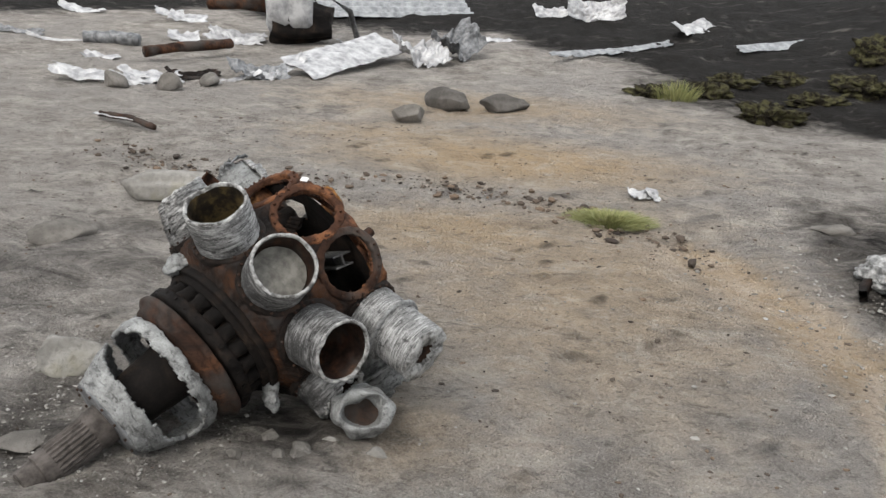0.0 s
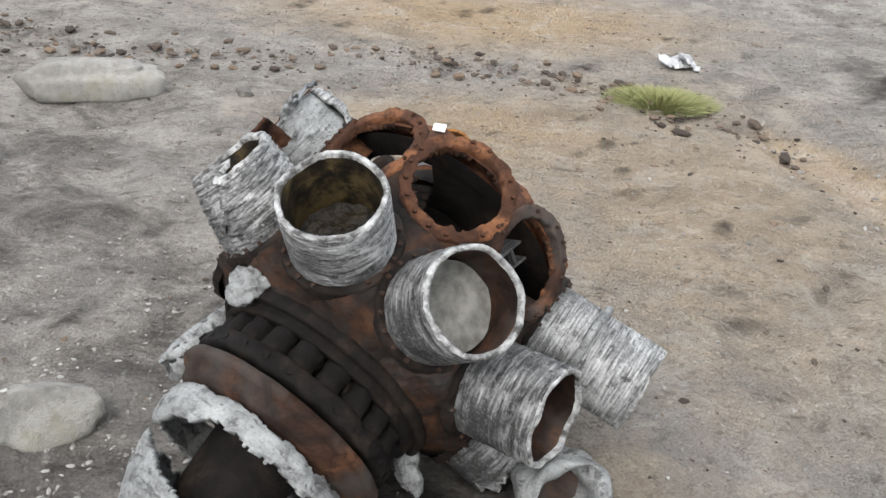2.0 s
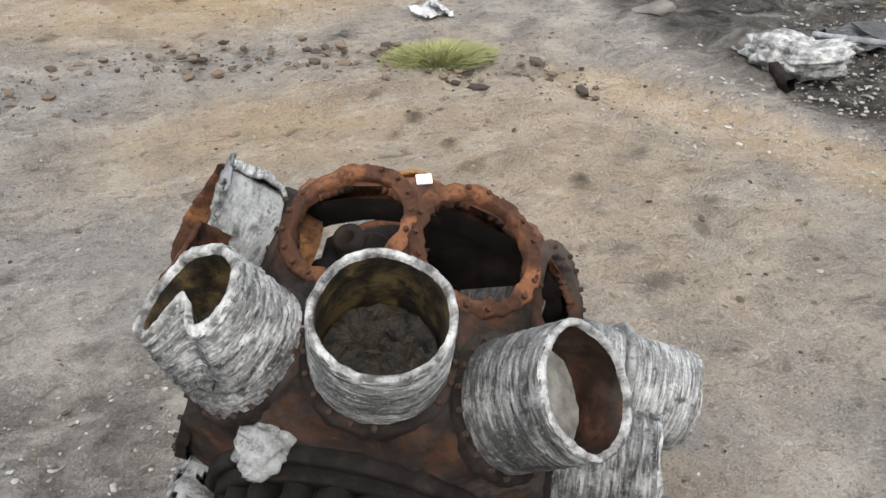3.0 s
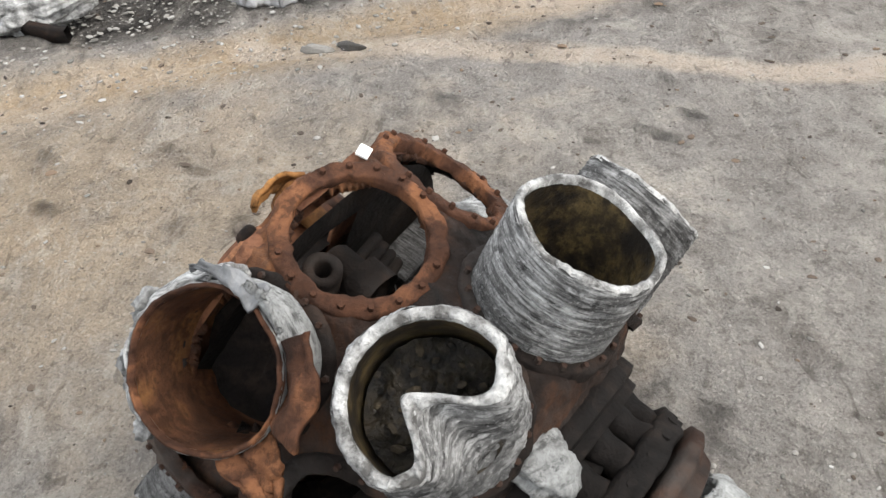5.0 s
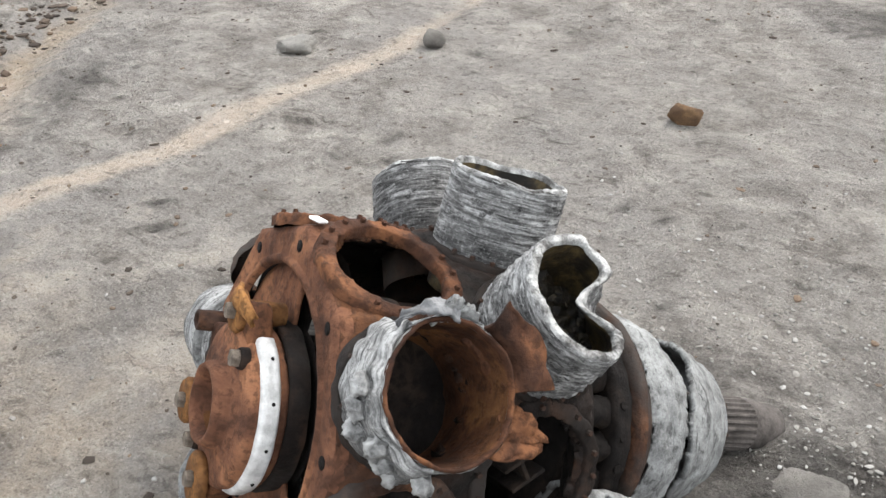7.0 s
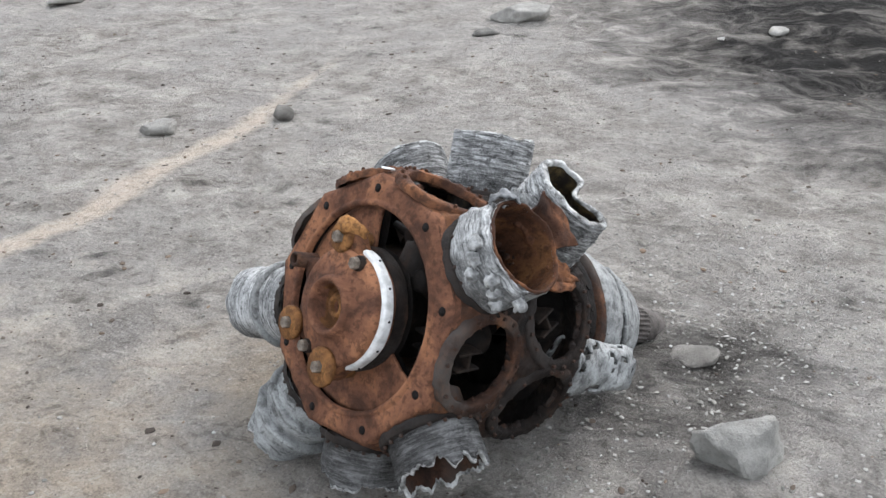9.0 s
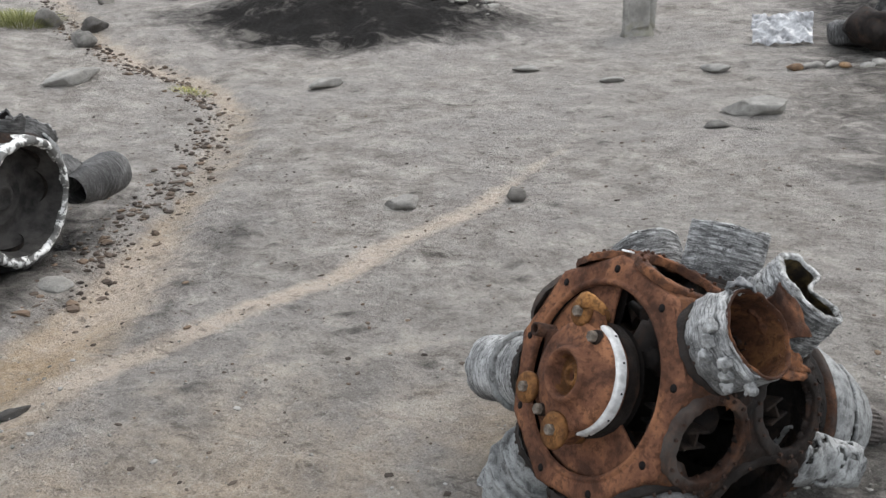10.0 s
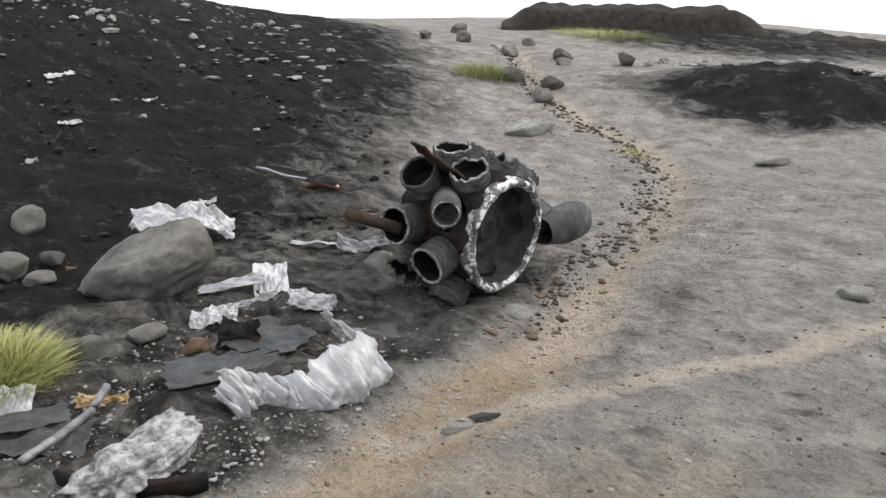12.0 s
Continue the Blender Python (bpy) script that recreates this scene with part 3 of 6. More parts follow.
def hex_stud(radius=0.0044, tall=0.006):
    bm = bmesh.new()
    bmesh.ops.create_cone(bm, cap_ends=True, segments=6, radius1=radius, radius2=radius * 0.8, depth=tall)
    me = bpy.data.meshes.new("stud")
    bm.to_mesh(me)
    bm.free()
    return me


STUD = hex_stud()
STUD.materials.append(RUST_DARK)
STUD_RUST = hex_stud()
STUD_RUST.materials.append(RUST_MID)


def pad_ring(parent, frame_m, r_in, r_out, material, studs=16, stud_mesh=None, thick=0.007, seed=0.0, label="", tooth=0.10):
    prof = [(r_in, -0.01), (r_in, thick), (r_in + 0.003, thick + 0.001), (r_out - 0.003, thick), (r_out, thick - 0.003), (r_out, -0.01)]
    v, f = lathe(prof, 120, wobble=0.004, freq=60, seed=seed)
    out = []
    for i, p in enumerate(v):
        k, a = i % len(prof), math.atan2(p[1], p[0])
        if k in (1, 2):
            q = 1 - tooth * max(0.0, rnd((math.cos(a) * 4.5, math.sin(a) * 4.5, 0), 1.6, seed))
            out.append((p[0] * q, p[1] * q, p[2]))
        else:
            lift = 0.004 * rnd((math.cos(a) * 9, math.sin(a) * 9, k), 1.7, seed) if 1 < k < 5 else 0.0
            out.append((p[0], p[1], p[2] + lift))
    ring = mesh_object("pad_ring", out, f, material, parent, label=label)
    ring.matrix_local = frame_m
    rs = 0.5 * (r_in + r_out) + 0.002
    for k in range(studs):
        if rnd((k * 1.7, seed, 0), 1.0, seed) > 0.22:
            continue
        a = 2 * math.pi * (k + 0.5) / studs
        st = new("stud", stud_mesh or STUD)
        st.parent = ring
        st.matrix_local = Matrix.Translation((rs * math.cos(a), rs * math.sin(a), thick + 0.003)) @ Matrix.Rotation(k * 0.9, 4, "Z")
    return ring


def barrel(parent, frame_m, tall, material, r_out=0.086, r_in=0.0765, fins=26, jag=0.0, rim=RIM, bore=None, seed=0.0, steps=(), label="", lean=0.0, wrinkle=0.5, dent=None):
    """A cylinder barrel stump: ragged fins round the outside, a pale worn rim, a bore that goes down into the case.
    dent: (side, half width, depth) of a tongue of wall folded in across the bore; jag: how far the rim is torn down; steps: (height, radius factor)."""
    cols, rows = (240 if dent else 120), fins * 2
    verts, faces, rim_faces = [], [], []

    def shaped(a, r, z):
        k = z / tall
        h = z
        if jag and k > 0.35:
            h = z - jag * tall * (k - 0.35) / 0.65 * (0.5 + 0.9 * rnd((math.cos(a) * 2, math.sin(a) * 2, seed), 1.6, seed) + 0.35 * rnd((math.cos(a) * 9, math.sin(a) * 9, seed), 1.6, seed))
        r = r * (1 + 0.02 * rnd((math.cos(a), math.sin(a), z * 6), 1.5, seed))
        x, y = r * math.cos(a), r * math.sin(a)
        if dent and y > 0 and k > 0:
            push = dent[2] * math.exp(-(((x - dent[0]) / dent[1]) ** 2)) + 0.024
            push *= float(smooth_step(0.0, 0.055, y)) * min(k, 1.0) ** 1.6
            y -= push + 0.05 * push * math.sin(190 * z + 3 * rnd((x * 30, z * 25, 0), 1.0, seed))
            x += 0.09 * push * math.sin(150 * z + 2)
        if k > 0.8:
            h += (k - 0.8) * 5 * (0.006 * rnd((math.cos(a) * 1.6, math.sin(a) * 1.6, seed), 1.2, seed) + 0.0016 * rnd((math.cos(a) * 8, math.sin(a) * 8, seed), 1.7, seed))
        return Vector((x + lean * h, y, h))

    for j in range(rows + 1):
        z = tall * j / rows
        base = r_out
        for sh, sf in steps:
            if z > sh * tall:
                base = r_out * sf
        for i in range(cols):
            a = 2 * math.pi * i / cols
            wave = 0.0011 * (1 if j % 2 else -1) + 0.0034 * rnd((math.cos(a) * 2.6, math.sin(a) * 2.6, j * 0.6), 1.6, seed) + 0.002 * rnd((math.cos(a) * 8, math.sin(a) * 8, j * 0.5), 1.6, seed)
            verts.append(shaped(a, base + wave * wrinkle, z + 0.006 * math.sin(math.pi * j / rows) * rnd((math.cos(a) * 3, math.sin(a) * 3, j * 0.25), 1.2, seed + 2)))
    for j in range(rows):
        for i in range(cols):
            i2 = (i + 1) % cols
            faces.append((j * cols + i, j * cols + i2, (j + 1) * cols + i2, (j + 1) * cols + i))
    outer = mesh_object("barrel", verts, faces, material, parent, label=label)
    outer.matrix_local = frame_m
    last = steps[-1][1] if steps else 1.0
    ro, ri = r_out * last, r_in * last
    verts, faces = [], []
    loops = [(ro + 0.0005, tall - 0.004), (ro - 0.001, tall + 0.002), ((ro + ri) / 2, tall + 0.003), (ri + 0.001, tall + 0.002), (ri, tall - 0.006)]
    for r, z in loops:
        for i in range(cols):
            a = 2 * math.pi * i / cols
            verts.append(shaped(a, r + 0.0016 * rnd((math.cos(a) * 4, math.sin(a) * 4, z * 30), 1.5, seed), z))
    for j in range(len(loops) - 1):
        for i in range(cols):
            i2 = (i + 1) % cols
            faces.append((j * cols + i, j * cols + i2, (j + 1) * cols + i2, (j + 1) * cols + i))
    lip = mesh_object("rim", verts, faces, rim, outer, label="pale worn rim")
    verts, faces = [], []
    depths = [tall - 0.006, tall * 0.7, tall * 0.35, 0.0, -0.06]
    for z in depths:
        for i in range(cols):
            a = 2 * math.pi * i / cols
            verts.append(shaped(a, ri, z))
    for j in range(len(depths) - 1):
        for i in range(cols):
            i2 = (i + 1) % cols
            faces.append((j * cols + i, j * cols + i2, (j + 1) * cols + i2, (j + 1) * cols + i))
    mesh_object("bore", verts, faces, bore or RUST_DARK, outer, label="dark inner bore")
    return outer


def fill_disc(parent, frame_m, r, z, material, name, seed=0.0, amp=0.004):
    prof = [(r * k / 10, z + (0.0 if k < 10 else 0.0)) for k in range(0, 11)]
    v, f = lathe([(max(a, 0.0005), b) for a, b in prof], 48)
    v = [(x, y, zz + amp * rnd((x, y, 0), 40, seed) + amp * rnd((x, y, 0), 110, seed)) for x, y, zz in v]
    ob = mesh_object(name, v, f, material, parent)
    ob.matrix_local = frame_m
    return ob


def build_engine():
    eng = empty("radial_engine", engine_frame(ENGINE_AT, ENGINE_AXIS), "wrecked rusty two-row radial aircraft engine with broken cylinder stumps", "engine")
    front = lambda k: (TH0 + 40 * k, S_FRONT)
    rear = lambda k: (TH0 + 20 + 40 * k, S_REAR)
    holes = [(*front(k), 0.08) for k in range(9)] + [(*rear(k), 0.082) for k in range(9)]
    crankcase(eng, TH0, holes, CASE, S_REAR, S_FRONT, PAD_R)
    # open holes with their stud rings
    for (th, s), mat, sm, sd in ((rear(-1), RUST_MID, STUD_RUST, 1), (rear(0), RUST_MID, STUD_RUST, 2), (rear(1), RUST_DARK, STUD, 3), (rear(-3), RUST_DARK, STUD, 4), (front(-2), BLACKENED, STUD, 5), (front(-3), BLACKENED, STUD, 6)):
        pad_ring(eng, pad_frame(th, s, PAD_R), 0.079, 0.101, mat, 18, sm, seed=sd, tooth=0.15 if sd == 2 else 0.06)
    # stumps of the front row
    def stump(place, tall, mat, **kw):
        th, s = place
        fm = pad_frame(th, s, PAD_R)
        b = barrel(eng, fm, tall, mat, **kw)
        pad_ring(eng, fm, 0.083, 0.099, BLACKENED, 20, STUD, seed=kw.get("seed", 0))
        return fm, b
    fa, _ = stump(front(0), 0.124, ALLOY, seed=1, bore=MOTTLED, label="grey finned alloy barrel stump")
    fill_disc(eng, fa, 0.072, 0.012, MUCK, "muck_fill", 1, 0.008)
    fb, _ = stump(front(1), 0.134, ALLOY_SOOTY, seed=2, label="grey finned alloy barrel stump")
    fill_disc(eng, fb, 0.0725, 0.062, SILT, "silt_fill", 2, 0.003)
    stump(front(2), 0.145, ALLOY_SOOTY, seed=3, bore=RUST_DARK, label="grey finned alloy barrel stump")
    stump(front(3), 0.115, ALLOY_SOOTY, seed=4, jag=0.3, r_in=0.070, bore=RUST_DARK, label="broken alloy barrel with a torn rim")
    v, f = lathe(refine([(0.046, -0.05), (0.046, -0.01), (0.050, 0.012), (0.062, 0.020), (0.074, 0.010), (0.080, -0.02), (0.078, -0.07)], 18), 90, wobble=0.024, freq=20, seed=14)
    torn = mesh_object("torn_rim", v, f, ALLOY_CAST, eng, label="lumpy white torn rim of a broken barrel")
    facing = Vector((0.25, -0.84, 0.40)).normalized()
    torn.matrix_local = engine_frame(ENGINE_AT, ENGINE_AXIS).inverted() @ Matrix.Translation((0.049, 2.880, 0.105)) @ facing.to_track_quat("Z", "Y").to_matrix().to_4x4() @ Matrix.Diagonal((1.0, 0.85, 1.0, 1.0))
    v, f = lathe([(0.047, -0.045), (0.03, -0.06), (0.0005, -0.065)], 40, wobble=0.006, freq=40, seed=15)
    mesh_object("rusty_inside", v, f, RUST_DARK, torn)
    fz, fzb = stump(front(-1), 0.124, ALLOY, seed=5, r_out=0.091, r_in=0.078, dent=(0.004, 0.034, 0.082), bore=MOTTLED, wrinkle=1.1, label="alloy barrel with one side folded into the bore")
    fill_disc(eng, fz, 0.074, 0.045, MUCK, "muck_fill", 3, 0.014)
    bm = bmesh.new()
    for k in range(26):
        a, q = 2.4 * k, 0.06 * math.sqrt((k + 0.5) / 26)
        m = Matrix.Translation((q * math.cos(a), q * math.sin(a) - 0.012, 0.05 + 0.004 * math.sin(5 * k))) @ Euler((0.5 * math.sin(3 * k), 0.5 * math.cos(2 * k), 1.3 * k)).to_matrix().to_4x4() @ Matrix.Diagonal((0.007 + 0.004 * math.sin(k), 0.005, 0.002, 1))
        bmesh.ops.create_icosphere(bm, subdivisions=1, radius=1, matrix=m)
    bits = part("burnt_bits", bm, plain_material("burnt_flakes", (0.005, 0.004, 0.0035), (0.05, 0.038, 0.022), 40, 0.8), eng, "burnt flakes and ochre crumbs in the barrel", smooth=False)
    tagged(bits, kind="stuff")
    bits.matrix_local = fz
    # stumps of the rear row
    fy, yb = stump(rear(-2), 0.100, ALLOY_CAST, seed=6, jag=0.03, r_out=0.087, r_in=0.081, rim=RUST_MID, bore=BORE_RUST, label="torn steel liner with remains of its alloy jacket")
    fill_disc(eng, fy, 0.079, -0.045, SOOT_SHADE, "piston_crown", 6, 0.006)
    for arc, prof, mat, nm in (((215, 345), [(0.090, 0.0), (0.100, 0.02), (0.103, 0.05), (0.098, 0.085), (0.089, 0.098)], ALLOY_FINE, "lumpy remains of the alloy jacket"), ((94, 148), [(0.084, 0.05), (0.090, 0.085), (0.102, 0.106), (0.128, 0.112)], RUST_MID, "rusty torn flap of liner")):
        v, f = lathe(refine(prof, 20), 90, arc, wobble=0.008, freq=48, seed=arc[0])
        solid(mesh_object("torn_flap", v, f, mat, yb, label=nm), 0.006)
    for k in range(7):
        bm = bmesh.new()
        bmesh.ops.create_icosphere(bm, subdivisions=3, radius=1)
        for vert in bm.verts:
            c = vert.co.copy()
            vert.co = Vector((c.x * 0.017, c.y * 0.012, c.z * 0.015)) * (0.9 + 0.5 * rnd(c, 1.7, k) + 0.25 * rnd(c, 4.5, k))
        lump = part("alloy_lump", bm, CHALKY, yb, "white melted alloy lump")
        a = radians(268 + 13 * k)
        lump.matrix_local = Matrix.Translation((0.102 * math.cos(a), 0.102 * math.sin(a), 0.075 - 0.014 * (k % 3))) @ Matrix.Rotation(k * 1.1, 4, (0.4, 0.5, 0.7))
    for mid, half, r0, z0, out, up, mat, nm in ((172, 24, 0.086, 0.088, 0.016, 0.014, ALLOY_CAST, "pale torn strip of jacket"), (62, 24, 0.085, 0.080, 0.058, 0.006, RUST_MID, "rusty torn flap of liner")):
        v = []
        for j in range(15):
            for i in range(17):
                u, w = j / 14, i / 8 - 1
                aa = radians(mid + half * (w * (1 - 0.92 * u ** 1.4) + 0.25 * u))
                k = 0.008 * rnd((u * 3, w * 2, mid), 1.2, mid) + 0.004 * rnd((u * 9, w * 6, mid), 1.2, mid)
                rr = r0 + out * u + k
                v.append((rr * math.cos(aa), rr * math.sin(aa), z0 + up * math.sin(1.7 * u) + 1.2 * k))
        f = [(j * 17 + i, j * 17 + i + 1, j * 17 + i + 18, j * 17 + i + 17) for j in range(14) for i in range(16)]
        solid(mesh_object("torn_flap", v, f, mat, yb, label=nm), 0.004)
    v = []
    for j in range(25):
        for i in range(7):
            u, w = j / 24, i / 6
            aa = radians(176 + 50 * u)
            k = 0.007 * rnd((u * 4, w * 2, 0), 1.3, 9) + 0.003 * rnd((u * 14, w * 5, 0), 1.3, 9)
            rr = 0.088 + 0.016 * u ** 1.2 + (w - 0.2) * 0.026 * (1 - u) ** 0.7 + k
            v.append((rr * math.cos(aa), rr * math.sin(aa), 0.108 + 0.006 * math.sin(2.6 * u) - 0.012 * u - 0.010 * w * (1 - u) + k))
    f = [(j * 7 + i, j * 7 + i + 1, j * 7 + i + 8, j * 7 + i + 7) for j in range(24) for i in range(6)]
    solid(mesh_object("torn_flap", v, f, GREY_METAL, yb, label="long pointed grey flap of jacket"), 0.004)
    _, lb = stump(rear(2), 0.222, ALLOY_FINE, seed=7, r_in=0.034, fins=40, wrinkle=0.35, steps=((0.42, 1.07), (0.47, 0.97)), jag=0.04, label="long corroded alloy barrel with a closed end")
    v, f = lathe(refine([(0.087, 0.086), (0.097, 0.088), (0.099, 0.094), (0.097, 0.101), (0.087, 0.103)], 9), 90, wobble=0.003, freq=40, seed=2)
    mesh_object("barrel_band", v, f, ALLOY_CAST, lb, label="raised cast band")
    _, lb = stump(rear(3), 0.20, ALLOY_CAST, seed=8, r_in=0.06, wrinkle=0.5, steps=((0.3, 1.08), (0.42, 0.95), (0.62, 1.04), (0.72, 0.90)), jag=0.10, label="long stepped alloy barrel")
    for z in (0.058, 0.112):
        v, f = lathe(refine([(0.082, z - 0.008), (0.098, z - 0.005), (0.100, z), (0.098, z + 0.006), (0.082, z + 0.009)], 9), 90, wobble=0.004, freq=34, seed=z * 90)
        mesh_object("barrel_band", v, f, ALLOY_CAST, lb, label="raised cast band")
    stump(rear(4), 0.10, ALLOY_DARK, seed=9, jag=0.3)
    stump(rear(-4), 0.10, ALLOY_DARK, seed=10, jag=0.3)
    # open rear face: nine-sided flange with its bolt holes
    outer = [(flat_radius(TH0 + 360 * i / 180, TH0 + 20, PAD_R - 0.010)) for i in range(180)]
    bolt_at = [local(TH0 + 40 * k, BOLT_R, 0) for k in range(9)]
    rings = [(0.196, 0.004, 0), (0.198, -0.006, 0), (0.206, -0.008, 0), (0.209, -0.003, 0), (0.213, -0.004, 0), (None, -0.004, 0.012), (None, 0.0, 0.002), (None, 0.016, 0.0)]
    verts, faces = [], []
    for r, s, inset in rings:
        for i in range(180):
            th = TH0 + 360 * i / 180
            rr = r if r else outer[i] - inset
            p = local(th, rr, s)
            verts.append(p + Vector((0, 0, 0.0015 * rnd(p, 40, 2))))
    for k in range(len(rings) - 1):
        for i in range(180):
            j = (i + 1) % 180
            faces.append((k * 180 + i, k * 180 + j, (k + 1) * 180 + j, (k + 1) * 180 + i))
    flange = mesh_object("rear_flange", verts, faces, RUST, eng, label="orange-rusted nine-sided flange")
    # solid black discs stand for the shade in the bolt holes
    for k, c in enumerate(bolt_at):
        bm = bmesh.new()
        bmesh.ops.create_cone(bm, cap_ends=True, segments=16, radius1=0.0085, radius2=0.0085, depth=0.004)
        h = part("bolt_hole", bm, SOOT_SHADE, flange)
        h.location = c + Vector((0, 0, 0.0028))
    # web plate over the lower half of the opening
    prof = [(0.085, 0.0), (0.12, 0.002), (0.16, 0.004), (0.19, 0.002), (0.199, 0.0)]
    v, f = lathe(prof, 100, (-262, -24), wobble=0.003, freq=18, seed=4)
    w = solid(mesh_object("web_plate", v, f, RUST, eng, label="rusty web plate"), 0.006)
    w.location = (0, 0, -0.022)
    # crank cheek with its dished boss
    prof = [(0.0005, 0.036), (0.010, 0.036), (0.012, 0.058), (0.018, 0.061), (0.022, 0.055), (0.033, 0.046), (0.039, 0.050), (0.044, 0.082), (0.048, 0.091), (0.053, 0.091), (0.057, 0.084), (0.060, 0.071), (0.074, 0.070), (0.078, 0.067), (0.098, 0.066), (0.108, 0.063), (0.112, 0.056), (0.110, 0.014), (0.102, 0.006), (0.05, 0.0)]
    v, f = lathe(prof, 120, wobble=0.0022, freq=30, seed=5)
    hub = mesh_object("crank_cheek", v, f, RUST, eng, label="rusty disc with a dished centre boss")
    hub.location = (0.012, 0.003, 0)
    v, f = lathe([(0.012, 0.030), (0.013, 0.066), (0.019, 0.068), (0.023, 0.060), (0.034, 0.051), (0.041, 0.058), (0.043, 0.074)], 60, wobble=0.002, freq=45, seed=3)
    mesh_object("dish_lining", v, f, OCHRE_RUST, hub, label="ochre-rusted lining of the dish")
    # black disc across the boss: shade of the centre hole as colour
    v, f = lathe([(0.0005, 0.050), (0.0125, 0.050)], 24)
    mesh_object("centre_hole", v, f, SOOT_SHADE, hub, label="dark centre hole")
    rings = [(0.0, 0.060), (0.6, 0.0605), (0.95, 0.060), (1.0, 0.055), (1.0, 0.030), (0.94, 0.026), (0.5, 0.026)]
    arms = ((102, 15, 0.044), (160, 13, 0.032), (217, 17, 0.036), (250, 11, 0.022), (280, 17, 0.036))
    verts, faces, cols = [], [], 180
    for q, z in rings:
        for i in range(cols):
            th = 360.0 * i / cols
            out = 0.104 + sum(h * math.exp(-((((th - c + 180) % 360 - 180) / wd) ** 2)) for c, wd, h in arms)
            out *= 1 + 0.02 * rnd((math.cos(radians(th)) * 3, math.sin(radians(th)) * 3, 0), 1.8, 6)
            rr = 0.09 + (out - 0.09) * q
            verts.append((rr * math.cos(radians(th)), rr * math.sin(radians(th)), z + 0.0012 * rnd((rr * math.cos(radians(th)), rr * math.sin(radians(th)), z), 40, 7)))
    for k in range(len(rings) - 1):
        for i in range(cols):
            j = (i + 1) % cols
            faces.append((k * cols + i, (k + 1) * cols + i, (k + 1) * cols + j, k * cols + j))
    mesh_object("lobed_plate", verts, faces, RUST_MID, hub, label="rusty lobed plate behind the disc")
    # near-black sheets behind flange and web stand for the shade inside the case
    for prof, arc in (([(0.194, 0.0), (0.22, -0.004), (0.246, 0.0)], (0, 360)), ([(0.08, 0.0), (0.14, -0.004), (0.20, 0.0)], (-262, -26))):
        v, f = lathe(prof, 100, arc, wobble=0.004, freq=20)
        back = mesh_object("sooty_back", v, f, SOOT_SHADE, eng)
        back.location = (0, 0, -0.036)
    # a disc of the same painted shade behind the cheek
    fill_disc(eng, Matrix.Translation((0, 0, -0.03)), 0.122, 0.0, SOOT_SHADE, "cheek_back", 1, 0.002)
    v, f = lathe(refine([(0.111, 0.050), (0.116, 0.048), (0.1190, 0.043), (0.1190, 0.026), (0.112, 0.022)], 12), 60, (-68, 84), wobble=0.0018, freq=40)
    strip = mesh_object("bright_strip", v, f, plain_material("silvery_strip", (0.40, 0.40, 0.39), (0.66, 0.66, 0.645), 35, 0.45, 0.2, 0.002), hub, label="bright silvery edge strip")
    # black beads give the pin holes their shade
    for k in range(5):
        bm = bmesh.new()
        bmesh.ops.create_icosphere(bm, subdivisions=1, radius=0.0028)
        pit = part("pin_hole", bm, SOOT_SHADE, strip)
        a = radians(-50 + 29 * k)
        pit.location = (0.1195 * math.cos(a), 0.1195 * math.sin(a), 0.034)
    v, f = lathe([(0.100, 0.004), (0.114, 0.010), (0.120, 0.008), (0.122, 0.002), (0.120, -0.02)], 90, wobble=0.003, freq=30, seed=8)
    mesh_object("hub_collar", v, f, BLACKENED, eng, label="dark stepped collar behind the disc")
    for k, (th, r, zz, tall) in enumerate(((60, 0.17, -0.10, 0.10), (30, 0.165, -0.12, 0.12), (5, 0.175, -0.11, 0.10), (80, 0.165, -0.09, 0.08), (45, 0.13, -0.07, 0.06), (-12, 0.16, -0.09, 0.08))):
        v, f = lathe([(0.0005, tall / 2), (0.018, tall / 2), (0.022, tall / 2 - 0.006), (0.023, 0.0), (0.034, -0.004), (0.034, -tall / 2)], 24, wobble=0.003, freq=45, seed=k)
        o = mesh_object("gear_stub", v, f, BLACKENED if k % 2 else SOOT_SHADE, eng)
        o.location = (r * math.cos(radians(th)), r * math.sin(radians(th)), zz)
    for x, y, r, z, mat in ((-0.026, 0.127, 0.030, 0.070, OCHRE_RUST), (-0.100, -0.074, 0.034, 0.076, OCHRE_RUST), (0.028, -0.112, 0.038, 0.078, OCHRE_RUST), (-0.037, -0.096, 0.014, 0.070, BLACKENED), (0.043, 0.098, 0.015, 0.072, BLACKENED)):
        prof = [(0.0005, z), (r * 0.9, z), (r, z - 0.004), (r, z - 0.012), (r * 0.6, z - 0.015), (r * 0.55, 0.0)]
        v, f = lathe(prof, 40, wobble=0.001, freq=60, seed=x)
        boss = mesh_object("roller_boss", v, f, mat, eng)
        boss.location = (x, y, 0)
        bm = bmesh.new()
        bmesh.ops.create_cone(bm, cap_ends=True, segments=6, radius1=0.013, radius2=0.012, depth=0.012)
        b = part("bolt_head", bm, BOLT, boss, smooth=False)
        b.location = (0, 0, z + 0.005)
        bevel(b, 0.002)
    v, f = lathe([(0.008, 0.03), (0.008, 0.078), (0.011, 0.082), (0.015, 0.080), (0.016, 0.03)], 28, wobble=0.001, freq=60)
    o = mesh_object("stub_pipe", v, f, RUST_DARK, eng, label="short rusty pipe end")
    o.location = (-0.128, 0.047, 0)
    v = []
    for j in range(13):
        for i in range(7):
            u, w = j / 12, i / 6 - 0.5
